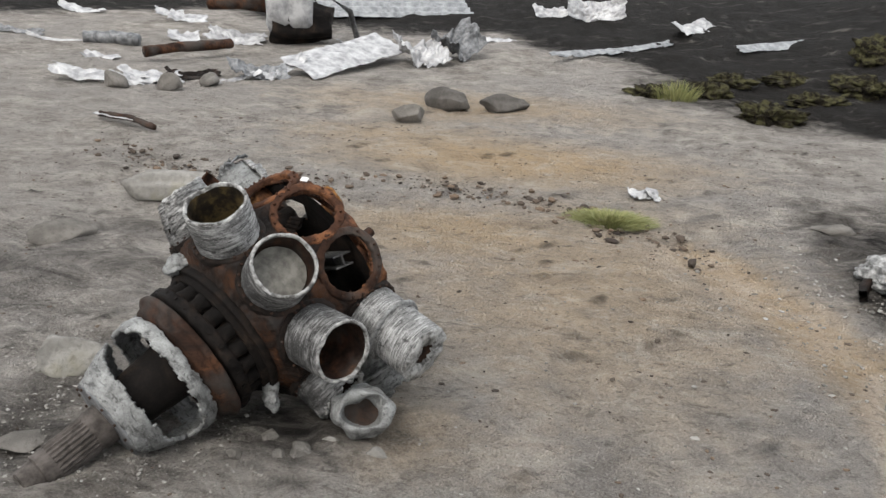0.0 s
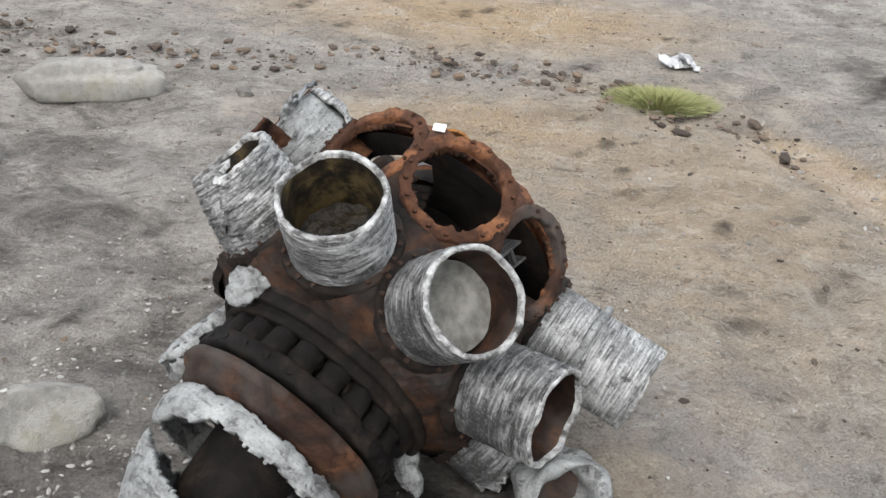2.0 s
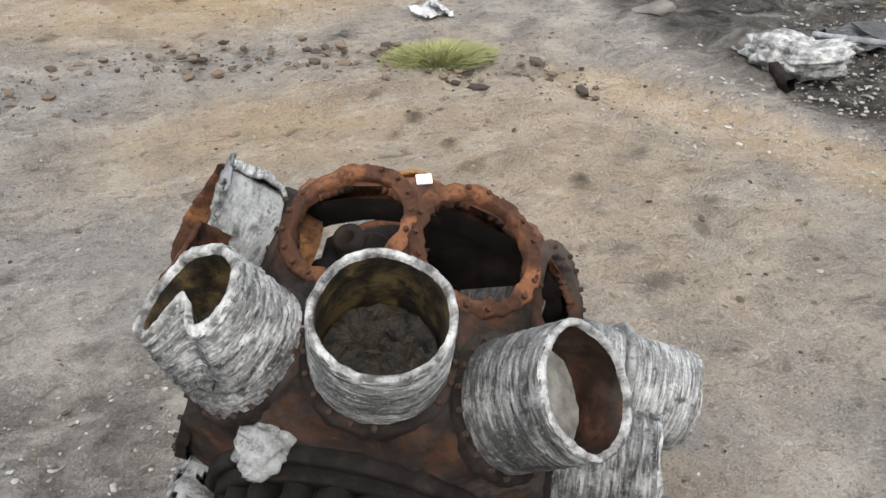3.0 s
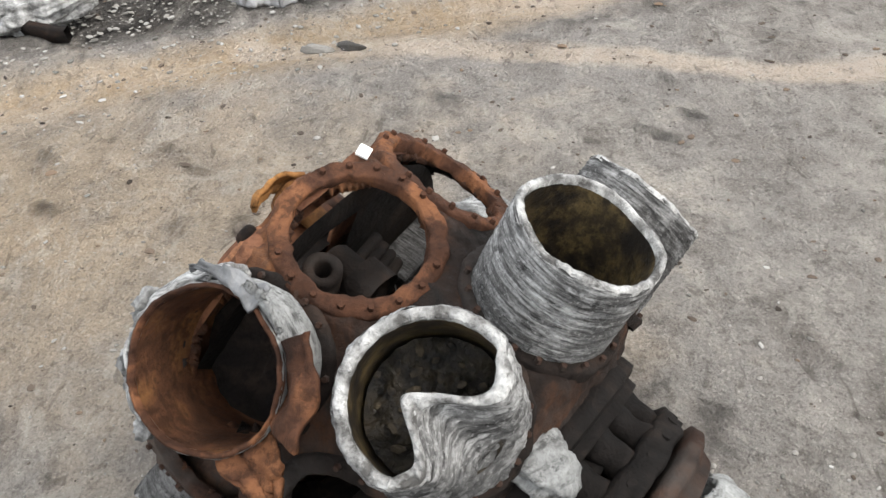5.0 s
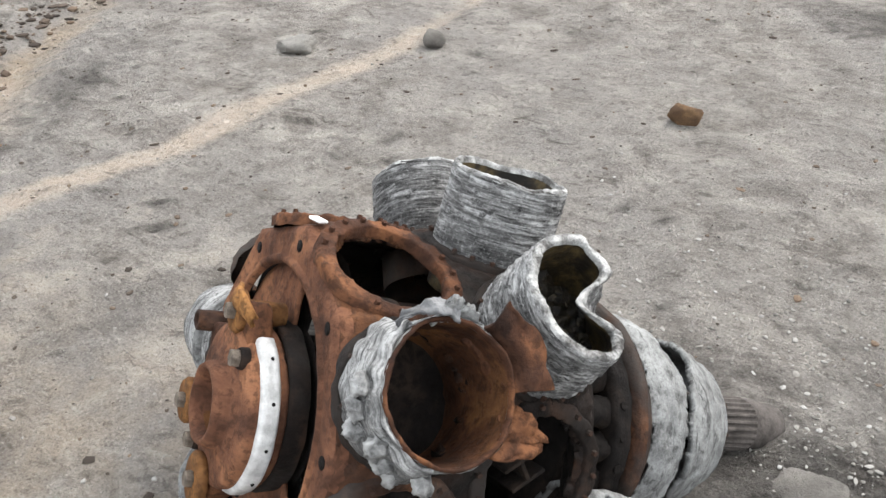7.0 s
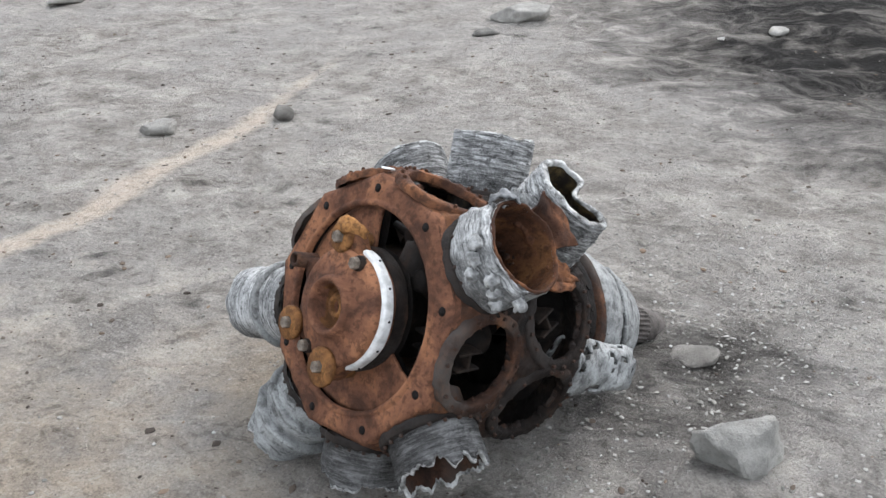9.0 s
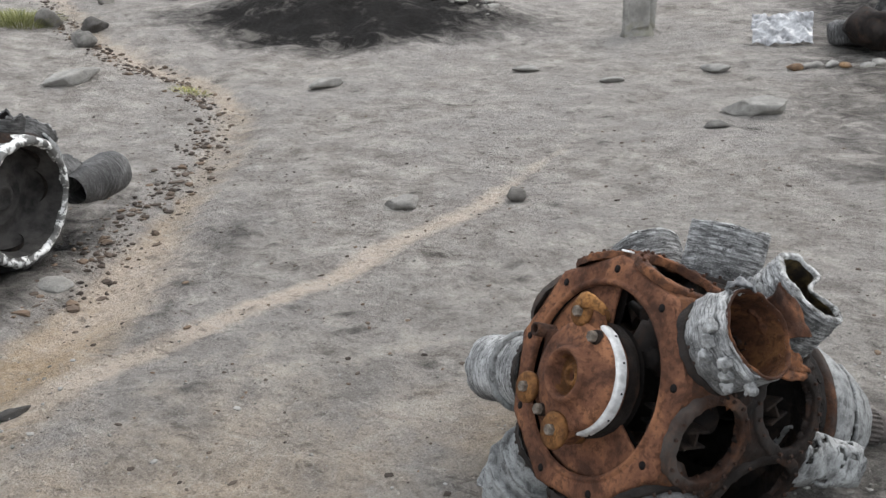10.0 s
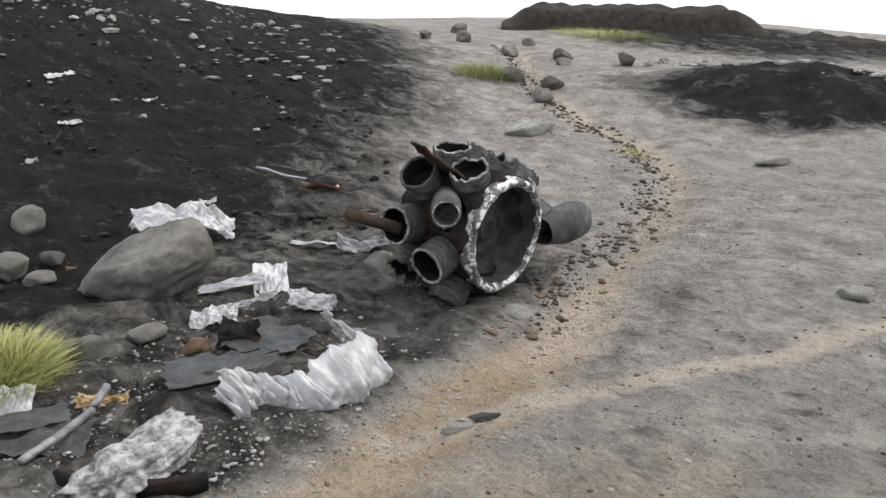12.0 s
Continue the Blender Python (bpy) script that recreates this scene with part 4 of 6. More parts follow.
            k = 0.005 * rnd((u * 4, w * 3, 2), 1.2, 4)
            v.append((-0.045 + 0.085 * u, 0.142 + 0.016 * math.sin(2.5 * u) + w * 0.036 * (1 - 0.6 * u) + k, 0.064 + 0.012 * math.sin(3 * u) - 0.010 * abs(w) + k))
    f = [(j * 7 + i, j * 7 + i + 1, j * 7 + i + 8, j * 7 + i + 7) for j in range(12) for i in range(6)]
    solid(mesh_object("bent_bracket", v, f, OCHRE_RUST, eng, label="bent ochre bracket under a bolt"), 0.006)
    # cranks and rods inside, most coloured near-black for the shade in there
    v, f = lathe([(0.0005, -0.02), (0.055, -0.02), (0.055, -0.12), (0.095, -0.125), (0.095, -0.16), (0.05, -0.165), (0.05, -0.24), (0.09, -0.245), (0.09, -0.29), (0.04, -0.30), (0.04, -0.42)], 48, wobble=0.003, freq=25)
    mesh_object("crankshaft", v, f, SOOT_SHADE, eng)
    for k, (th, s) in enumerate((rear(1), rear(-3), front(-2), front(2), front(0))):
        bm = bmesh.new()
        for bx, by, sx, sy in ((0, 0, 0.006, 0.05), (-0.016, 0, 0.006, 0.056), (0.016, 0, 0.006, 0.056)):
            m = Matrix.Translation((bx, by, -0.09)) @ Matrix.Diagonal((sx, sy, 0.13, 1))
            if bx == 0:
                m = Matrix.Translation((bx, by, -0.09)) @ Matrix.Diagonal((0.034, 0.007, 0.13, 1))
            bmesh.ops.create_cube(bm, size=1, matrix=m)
        rod = part("connecting_rod", bm, SOOT_SHADE if k else ALLOY_DARK, eng, "H-section steel rod" if not k else "")
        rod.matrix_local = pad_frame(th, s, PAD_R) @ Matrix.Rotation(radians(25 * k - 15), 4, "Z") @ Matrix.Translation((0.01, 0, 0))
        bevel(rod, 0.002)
    v, f = lathe([(0.010, -0.10), (0.010, -0.015), (0.013, -0.010), (0.021, -0.010), (0.024, -0.014), (0.024, -0.05), (0.036, -0.055), (0.036, -0.10)], 32, wobble=0.002, freq=40)
    o = mesh_object("tube_end", v, f, BLACKENED, eng, label="sooty tube end inside the case")
    o.matrix_local = pad_frame(*rear(-1), PAD_R) @ Matrix.Translation((0.03, -0.022, -0.05))
    for k in range(4):
        o = tube([(-0.07, 0.012 * k - 0.02, -0.105 - 0.006 * k), (0.0, 0.016 * k - 0.01, -0.10), (0.07, 0.02 * k - 0.005, -0.115)], 0.008, SOOT_SHADE, "tappet_rod", eng, 8, 0.8, k, 0.3)
        o.matrix_local = pad_frame(*rear(-1), PAD_R)
    # the nose: neck ring, toothed carrier, rusted flange, broken casing, splined shaft
    v, f = lathe([(0.150, -0.36), (0.205, -0.385), (0.214, -0.395), (0.214, -0.412), (0.204, -0.416), (0.198, -0.408), (0.196, -0.43), (0.180, -0.432), (0.176, -0.40)], 120, wobble=0.002, freq=20)
    mesh_object("neck_ring", v, f, SOOT_SHADE, eng, label="dark grooved neck ring")
    gear = [(r, z) for r, z in ((0.06, -0.40), (0.158, -0.41), (0.160, -0.455), (0.10, -0.48), (0.06, -0.49))]
    v, f = lathe(refine(gear, 22), 144, wobble=0.016, freq=30, seed=9)
    v = [Vector(p) * (1 - (0.05 if (i // 22) % 6 in (0, 1) and 8 < i % 22 < 16 else 0)) for i, p in enumerate(v)]
    mesh_object("gear_core", v, f, SOOT_SHADE, eng, label="black burnt gear with worn teeth")
    for k in range(20):
        v, f = lathe(refine([(0.0005, 0.034), (0.019, 0.033), (0.023, 0.025), (0.021, 0.0), (0.024, -0.026), (0.0005, -0.034)], 14), 18, wobble=0.006, freq=48, seed=k)
        o = mesh_object("gear_roller", v, f, SOOT_SHADE, eng)
        a = radians(18 * k + 3)
        o.location = (0.166 * math.cos(a), 0.166 * math.sin(a), -0.446)
    prof = [(0.120, -0.470), (0.190, -0.470), (0.196, -0.474), (0.197, -0.502), (0.190, -0.506), (0.16, -0.508)]
    v, f = lathe(refine(prof, 16), 144, wobble=0.007, freq=40, seed=3)
    ring = mesh_object("carrier_ring", v, f, SOOT_SHADE, eng, label="blackened ring with small bolt holes")
    # the ring's bolt holes are black discs too, their shade put into colour
    bm = bmesh.new()
    bmesh.ops.create_cone(bm, cap_ends=True, segments=14, radius1=0.0075, radius2=0.0068, depth=0.004)
    hole = bpy.data.meshes.new("bolt_hole")
    bm.to_mesh(hole)
    bm.free()
    hole.materials.append(SOOT_SHADE)
    for k in range(26):
        st = new("bolt_hole", hole)
        st.parent = ring
        st.matrix_local = Matrix.Rotation(2 * math.pi * k / 26, 4, "Z") @ Matrix.Translation((0.1965, 0, -0.488)) @ Matrix.Rotation(radians(90), 4, "Y")
    prof = [(0.125, -0.512), (0.185, -0.512), (0.202, -0.516), (0.204, -0.530), (0.196, -0.536), (0.188, -0.540), (0.182, -0.556), (0.155, -0.566), (0.13, -0.57)]
    v, f = lathe(prof, 120, wobble=0.003, freq=22, seed=6)
    mesh_object("nose_flange", v, f, RUST_DARK, eng, label="rust-brown nose flange")
    def shell(name, prof, back, front_edge, label, seed, thick=0.013):
        """A broken piece of the nose casing: (r, s) pairs, kept between two ragged edges that depend on the angle."""
        prof = refine(prof, 30)
        def gone(angle, k):
            s_at = 0.5 * (prof[k][1] + prof[k + 1][1])
            c = (math.cos(radians(angle)), math.sin(radians(angle)), 0)
            rag = 0.008 * rnd(c, 3.5, seed) + 0.007 * rnd(c, 11, seed) + 0.004 * rnd(c, 27, seed)
            return s_at < back(angle % 360) + rag or s_at > front_edge(angle % 360) + rag
        v, f = lathe([(r, -q) for r, q in prof], 200, wobble=0.004, freq=55, seed=seed, gap=gone)
        return solid(mesh_object(name, v, f, ALLOY_CAST, eng, label=label), thick)
    bump_at = lambda angle, c, wd: math.exp(-((((angle - c + 180) % 360 - 180) / wd) ** 2))
    plateau = lambda angle: math.exp(-((((angle - 146 + 180) % 360 - 180) / 76) ** 4))
    shell("casing_ring", [(0.158, 0.572), (0.168, 0.588), (0.168, 0.61), (0.162, 0.64), (0.156, 0.66)], lambda a: 0.575, lambda a: 0.630 + 0.016 * bump_at(a, 50, 26) + 0.06 * bump_at(a, 246, 20) - 0.020 * plateau(a), "corroded broken alloy casing ring", 8, 0.011)
    shell("casing_front", [(0.160, 0.64), (0.154, 0.67), (0.146, 0.70), (0.134, 0.73), (0.120, 0.76), (0.110, 0.785)], lambda a: 0.664 + 0.066 * plateau(a) - 0.02 * bump_at(a, 246, 22), lambda a: 0.80, "corroded broken alloy nose casing", 12, 0.010)
    v, f = lathe([(0.104, -0.780), (0.118, -0.784), (0.118, -0.792), (0.08, -0.796), (0.06, -0.796)], 96, wobble=0.003, freq=40)
    plate = mesh_object("thrust_plate", v, f, GREY_METAL, eng, label="thin alloy front plate")
    for k in range(14):
        st = new("stud", STUD)
        st.parent = plate
        st.matrix_local = Matrix.Rotation(2 * math.pi * k / 14, 4, "Z") @ Matrix.Translation((0.111, 0, -0.797))
    v, f = lathe([(0.10, -0.50), (0.085, -0.58), (0.075, -0.70), (0.062, -0.72), (0.058, -0.78)], 64, wobble=0.004, freq=25)
    mesh_object("shaft_sleeve", v, f, SOOT_SHADE, eng)
    cols = 96
    prof = [(0.056, 0.74), (0.056, 0.83), (0.052, 0.84), (0.052, 0.845), (0.052, 0.945), (0.050, 0.95), (0.050, 0.985), (0.044, 0.99), (0.042, 1.035), (0.034, 1.04), (0.0005, 1.04)]
    verts, faces = [], []
    for k, (r, s) in enumerate(prof):
        for i in range(cols):
            rr = r - (0.005 if 3 <= k <= 4 and (i % 4) in (0, 1) else 0)
            p = local(360 * i / cols, rr, s)
            verts.append(p * (1 + 0.004 * rnd(p, 60, 2)) if k < 10 else p)
    for k in range(len(prof) - 1):
        for i in range(cols):
            j = (i + 1) % cols
            faces.append((k * cols + i, k * cols + j, (k + 1) * cols + j, (k + 1) * cols + i))
    shaft = mesh_object("propeller_shaft", verts, faces, plain_material("scaled_shaft_steel", (0.03, 0.025, 0.021), (0.085, 0.073, 0.065), 30, 0.75), eng, smooth=False, label="splined steel propeller shaft")
    # small torn bits: white tag, alloy lump at the neck, hanging fragment
    bm = bmesh.new()
    bmesh.ops.create_cube(bm, size=1, matrix=Matrix.Diagonal((0.022, 0.016, 0.004, 1)))
    t = part("white_tag", bm, TAG, eng, "small white tag")
    t.matrix_local = pad_frame(TH0, 0.012, 0.272) @ Matrix.Rotation(radians(20), 4, "Z")
    bevel(t, 0.001)
    for name, at, size, sd in (("alloy_lump", Vector((-0.505, 2.985, 0.43)), (0.05, 0.028, 0.055), 3.0), ("alloy_fragment", engine_frame(ENGINE_AT, ENGINE_AXIS) @ local(222, 0.222, 0.425), (0.022, 0.03, 0.07), 6.0)):
        bm = bmesh.new()
        bmesh.ops.create_icosphere(bm, subdivisions=4, radius=1)
        for v in bm.verts:
            c = v.co.copy()
            v.co = Vector((c.x * size[0], c.y * size[1], c.z * size[2])) * (0.72 + 0.35 * rnd(c, 1.6, sd) + 0.12 * rnd(c, 6, sd))
        o = part(name, bm, ALLOY_CAST, eng)
        o.matrix_local = engine_frame(ENGINE_AT, ENGINE_AXIS).inverted() @ Matrix.Translation(at) @ Matrix.Rotation(0.8 * sd, 4, (0.3, 0.5, 0.8))
    # torn half of a pipe elbow beside the nose
    verts, faces, m = [], [], 22
    for j in range(19):
        u = j / 18
        for i in range(m + 1):
            a = radians(-70 + 250 * i / m + 20 * math.sin(3 * u))
            rr = (0.040 - 0.012 * u) * (1 + 0.25 * rnd((math.cos(a) * 1.5, math.sin(a) * 1.5, u * 4), 1.3, 5))
            verts.append((0.225 + 0.04 * u + rr * math.cos(a), -0.022 + 0.012 * u + rr * 1.5 * math.sin(a), -0.37 - 0.165 * u + 0.014 * rnd((i * 0.4, j * 0.4, 0), 1.1, 2)))
    for j in range(18):
        for i in range(m):
            if rnd((i * 0.45, j * 0.5, 0), 1.0, 12) < 0.33:
                faces.append((j * (m + 1) + i, j * (m + 1) + i + 1, (j + 1) * (m + 1) + i + 1, (j + 1) * (m + 1) + i))
    solid(mesh_object("broken_elbow", verts, faces, ALLOY_CAST, eng, label="pale torn half of an alloy pipe elbow"), 0.006)
    return eng


build_engine()


# ---- the far radial engine ----
def build_far_engine():
    at = Vector((2.426, 2.584, 0.308))
    axis = Vector((0.955, 0.21, 0.13)).normalized()
    eng = empty("radial_engine", engine_frame(at, axis) @ Matrix.Scale(1.06, 4), "blackened radial aircraft engine with a pale corroded open ring", "engine")
    th0 = 96.0
    holes = [(th0 + 40 * k, 0.30, 0.078) for k in range(9)] + [(th0 + 20 + 40 * k, 0.12, 0.078) for k in range(9)]
    crankcase(eng, th0, holes, BLACKENED, 0.12, 0.30, 0.25, length=0.42, neck=0.18, seed=4.0)
    v, f = lathe([(0.216, 0.006), (0.221, 0.022), (0.234, 0.028), (0.246, 0.020), (0.250, 0.004), (0.248, -0.03), (0.235, -0.05)], 140, wobble=0.012, freq=22, seed=5)
    mesh_object("ring_flange", v, f, FLAKES, eng, label="white-flecked corroded ring flange")
    v, f = lathe([(0.0005, -0.10), (0.03, -0.10), (0.035, -0.085), (0.05, -0.085), (0.055, -0.11), (0.10, -0.115), (0.11, -0.10), (0.12, -0.12), (0.20, -0.13), (0.214, -0.02), (0.217, 0.012)], 80, wobble=0.004, freq=20, seed=2)
    mesh_object("inner_dish", v, f, CHARRED, eng, label="dark dished interior")
    # paler alloy on every other rim paints in grey edge highlights
    for k, tall, jag in ((0, 0.075, 0.1), (1, 0.095, 0.0), (2, 0.12, 0.0), (3, 0.11, 0.2), (4, 0.09, 0.2), (-1, 0.08, 0.1), (-2, 0.13, 0.1), (-3, 0.22, 0.04)):
        barrel(eng, pad_frame(th0 + 40 * k, 0.30, 0.25), tall, ALLOY_DARK, r_out=0.082, r_in=0.071, fins=12, rim=ALLOY_DARK if k % 2 else ALLOY, bore=SOOT_SHADE, seed=k + 20, jag=jag + 0.06, label="dark barrel stump")
        # near-black disc closes the bore and paints the shade inside it
        fill_disc(eng, pad_frame(th0 + 40 * k, 0.30, 0.25), 0.0715, 0.012, SOOT_SHADE, "burnt_filling", k, 0.006)
    for k, tall, jag in ((0, 0.07, 0.2), (2, 0.12, 0.0), (3, 0.11, 0.0), (-1, 0.07, 0.3), (-2, 0.09, 0.1), (-3, 0.20, 0.05), (4, 0.06, 0.3)):
        barrel(eng, pad_frame(th0 + 20 + 40 * k, 0.12, 0.25), tall, ALLOY_DARK, r_out=0.082, r_in=0.071, fins=12, rim=ALLOY_DARK if k % 2 else ALLOY, bore=SOOT_SHADE, seed=k + 40, jag=jag + 0.06, label="dark barrel stump")
        # painted bore shade again, for the rear row
        fill_disc(eng, pad_frame(th0 + 20 + 40 * k, 0.12, 0.25), 0.0715, 0.012, SOOT_SHADE, "burnt_filling", k, 0.006)
    v, f = lathe([(0.240, -0.01), (0.275, -0.02), (0.285, -0.05), (0.265, -0.09), (0.24, -0.10)], 60, (-75, 45), wobble=0.010, freq=18, seed=31)
    solid(mesh_object("collar_remnant", v, f, ALLOY_CAST, eng, label="grey corroded collar remnant"), 0.012)
    v, f = lathe([(0.06, -0.19), (0.07, -0.13), (0.085, -0.05), (0.090, -0.04), (0.091, 0.06), (0.088, 0.10), (0.075, 0.125), (0.05, 0.138), (0.0005, 0.142)], 60, wobble=0.008, freq=16, seed=12)
    o = mesh_object("cylinder_head", v, f, ALLOY_DARK, eng, label="dull grey domed cylinder head")
    run = Vector((0.215, -0.976, 0.02))
    o.matrix_local = engine_frame(at, axis).inverted() @ Matrix.Translation((2.549, 2.10, 0.26)) @ run.to_track_quat("Z", "Y").to_matrix().to_4x4()
    v, f = lathe([(0.050, -0.16), (0.060, -0.05), (0.060, 0.06), (0.054, 0.064), (0.048, 0.06), (0.046, -0.04), (0.0005, -0.04)], 40, wobble=0.002, freq=40)
    o = mesh_object("round_port", v, f, ALLOY_DARK, eng, label="round open port with a pale lip")
    o.matrix_local = Matrix.Translation((-0.31, 0.15, -0.08)) @ Matrix.Rotation(radians(-50), 4, "Y")
    v, f = lathe([(0.055, 0.055), (0.056, 0.066), (0.050, 0.068), (0.047, 0.060)], 40, wobble=0.002, freq=40)
    mesh_object("port_lip", v, f, ALLOY, o, label="pale lip")
    o = tube([(-0.36, 0.02, -0.28), (-0.48, 0.065, -0.31), (-0.60, 0.11, -0.34)], 0.026, RUST_DARK, "pipe_stub", eng, 14, 0.9)
    v, f = [], []
    for j in range(9):
        for i in range(5):
            u, w = j / 8, i / 4 - 0.5
            v.append((-0.12 - 0.26 * u + 0.01 * rnd((j, i, 0), 0.7), 0.22 + 0.17 * u + 0.015 * rnd((j, i, 4), 0.8), -0.20 - 0.02 * u + w * (0.15 - 0.11 * u)))
    f = [(j * 5 + i, j * 5 + i + 1, j * 5 + i + 6, j * 5 + i + 5) for j in range(8) for i in range(4)]
    solid(mesh_object("bent_plate", v, f, RUST_DARK, eng, label="bent red-rusted plate sticking up"), 0.012)
    return eng


build_far_engine()


# ---- stones, debris, plants ----
def stone(x, y, sx, sy, sz, turn=0.0, seed=0.0, material=STONE, label="rounded grey gritstone lying on the sandy ground", name="stone", sink=0.22, detail=4, angular=0.2, lift_by=0.0, faces=11, lean=(0, 0)):
    rng = random.Random(int(seed * 13) + 5)
    cuts = [(Vector((rng.gauss(0, 1), rng.gauss(0, 1), rng.gauss(0, 0.8))).normalized(), rng.uniform(0.55, 0.85)) for _ in range(faces)]
    bm = bmesh.new()
    bmesh.ops.create_icosphere(bm, subdivisions=detail, radius=1.12)
    for v in bm.verts:
        c = v.co.copy()
        for cut_n, cut_d in cuts:
            over = c.dot(cut_n) - cut_d
            if over > 0:
                c -= cut_n * over * 0.92
        box = Vector([math.copysign(abs(q) ** (1 - angular), q) for q in c])
        c2 = c.lerp(box / max(abs(box.x), abs(box.y), abs(box.z), 1e-6) * max(abs(c.x), abs(c.y), abs(c.z)) * 1.15, angular)
        k = 1 + 0.16 * rnd(c, 1.1, seed) + 0.07 * rnd(c, 2.9, seed) + 0.05 * rnd(c, 7, seed) + 0.02 * rnd(c, 18, seed)
        v.co = Vector((c2.x * sx / 2, c2.y * sy / 2, c2.z * sz / 2)) * k
    ob = part(name, bm, material)
    ob.matrix_world = pose(x, y, land(x, y) + sz * (0.5 - sink) + lift_by, lean[0], lean[1], turn)
    return tagged(ob, label, "stone")


def sheet(name, x, y, length, width, turn, label, material=WHITE_METAL, curl=0.0, crumple=0.05, seed=0.0, tilt=(0, 0), z=0.0, taper=1.0, ribs=0, bend=0.0, torn=0.15, category="wreckage"):
    """A crumpled piece of sheet metal with thickness: curled along its length, ribbed or folded, with a torn outline."""
    nx, ny = 96, 44
    verts, faces = [], []
    for j in range(ny + 1):
        for i in range(nx + 1):
            u, w = i / nx - 0.5, j / ny - 0.5
            edge = 1 + torn * rnd((u * 5, math.copysign(1, w), seed), 1.3, seed)
            px = u * length * (1 + torn * 0.6 * rnd((math.copysign(1, u), w * 4, seed), 1.4, seed))
            py = w * width * edge * (1 + (taper - 1) * (u + 0.5)) + bend * (u * u) * length
            q = (u * max(length, 0.3), w * max(width, 0.2))
            pz = curl * (4 * u * u) + crumple * (0.8 * rnd((q[0] * 4, q[1] * 5, 0), 1.0, seed) - 0.8 * abs(rnd((q[0] * 7, q[1] * 7, 3), 1.0, seed)) + 0.6 * abs(rnd((q[0] * 17, q[1] * 14, 5), 1.0, seed)) + 0.2 * rnd((q[0] * 40, q[1] * 40, 7), 1.0, seed))
            for kk in range(4):
                ang = 1.7 * kk + seed * 1.3
                wave = (q[0] * math.cos(ang) + q[1] * math.sin(ang)) * (4.5 + 2.7 * kk) + 0.7 * rnd((q[0] * 3, q[1] * 3, kk), 1.0, seed)
                pz += crumple * (0.62 - 0.1 * kk) * (abs(wave % 1 - 0.5) - 0.25)
            if ribs:
                pz += 0.018 * math.sin(2 * math.pi * ribs * w)
            verts.append((px, py, pz))
    for j in range(ny):
        for i in range(nx):
            a = j * (nx + 1) + i
            faces.append((a, a + 1, a + nx + 2, a + nx + 1))
    ob = mesh_object(name, verts, faces, material)
    solid(ob, 0.004)
    ob.rotation_euler = (radians(tilt[0]), radians(tilt[1]), radians(turn))
    ob.rotation_mode = "XYZ"
    bpy.context.view_layer.update()
    low = min((ob.rotation_euler.to_matrix() @ Vector(v)).z for v in verts)
    ob.location = (x, y, land(x, y) - low - 0.012 + z)
    return tagged(ob, label, category)


def bar(name, pts, radius, label, material, seed=0.0, category="wreckage", rough=0.3):
    pts3 = [(px, py, land(px, py) + pz) for px, py, pz in pts]
    fine = []
    for a, b in zip(pts3[:-1], pts3[1:]):
        for k in range(6):
            fine.append(tuple(a[q] + (b[q] - a[q]) * k / 6 for q in range(3)))
    fine.append(pts3[-1])
    return tagged(tube(fine, radius, material, name, None, 10, seed=seed, rough=rough), label, category)


def tuft(x, y, rx, ry, tall, count, material, label, seed=0, name="grass_tuft", droop=0.6):
    rng = random.Random(seed)
    verts, faces = [], []
    for _ in range(count):
        a, q = rng.uniform(0, 2 * math.pi), math.sqrt(rng.random())
        bx, by = x + rx * q * math.cos(a), y + ry * q * math.sin(a)
        bz = land(bx, by) - 0.01
        h = tall * rng.uniform(0.5, 1.1) * (1.1 - 0.5 * q)
        d = rng.uniform(0, 2 * math.pi)
        out = droop * h * rng.uniform(0.2, 1.0)
        dx, dy = math.cos(d) * out * 0.5 + (bx - x) * 0.5, math.sin(d) * out * 0.5 + (by - y) * 0.5
        w = 0.0019 * rng.uniform(0.7, 1.5)
        sx, sy = -math.sin(d) * w, math.cos(d) * w
        n0 = len(verts)
        for t, ww in ((0, 1), (0.5, 0.8), (0.85, 0.5), (1.0, 0.05)):
            cx, cy, cz = bx + dx * t * t, by + dy * t * t, bz + h * (t - 0.35 * droop * t * t)
            verts += [(cx - sx * ww, cy - sy * ww, cz), (cx + sx * ww, cy + sy * ww, cz)]
        for k in range(3):
            faces.append((n0 + 2 * k, n0 + 2 * k + 1, n0 + 2 * k + 3, n0 + 2 * k + 2))
    return tagged(mesh_object(name, verts, faces, material), label, "grass")


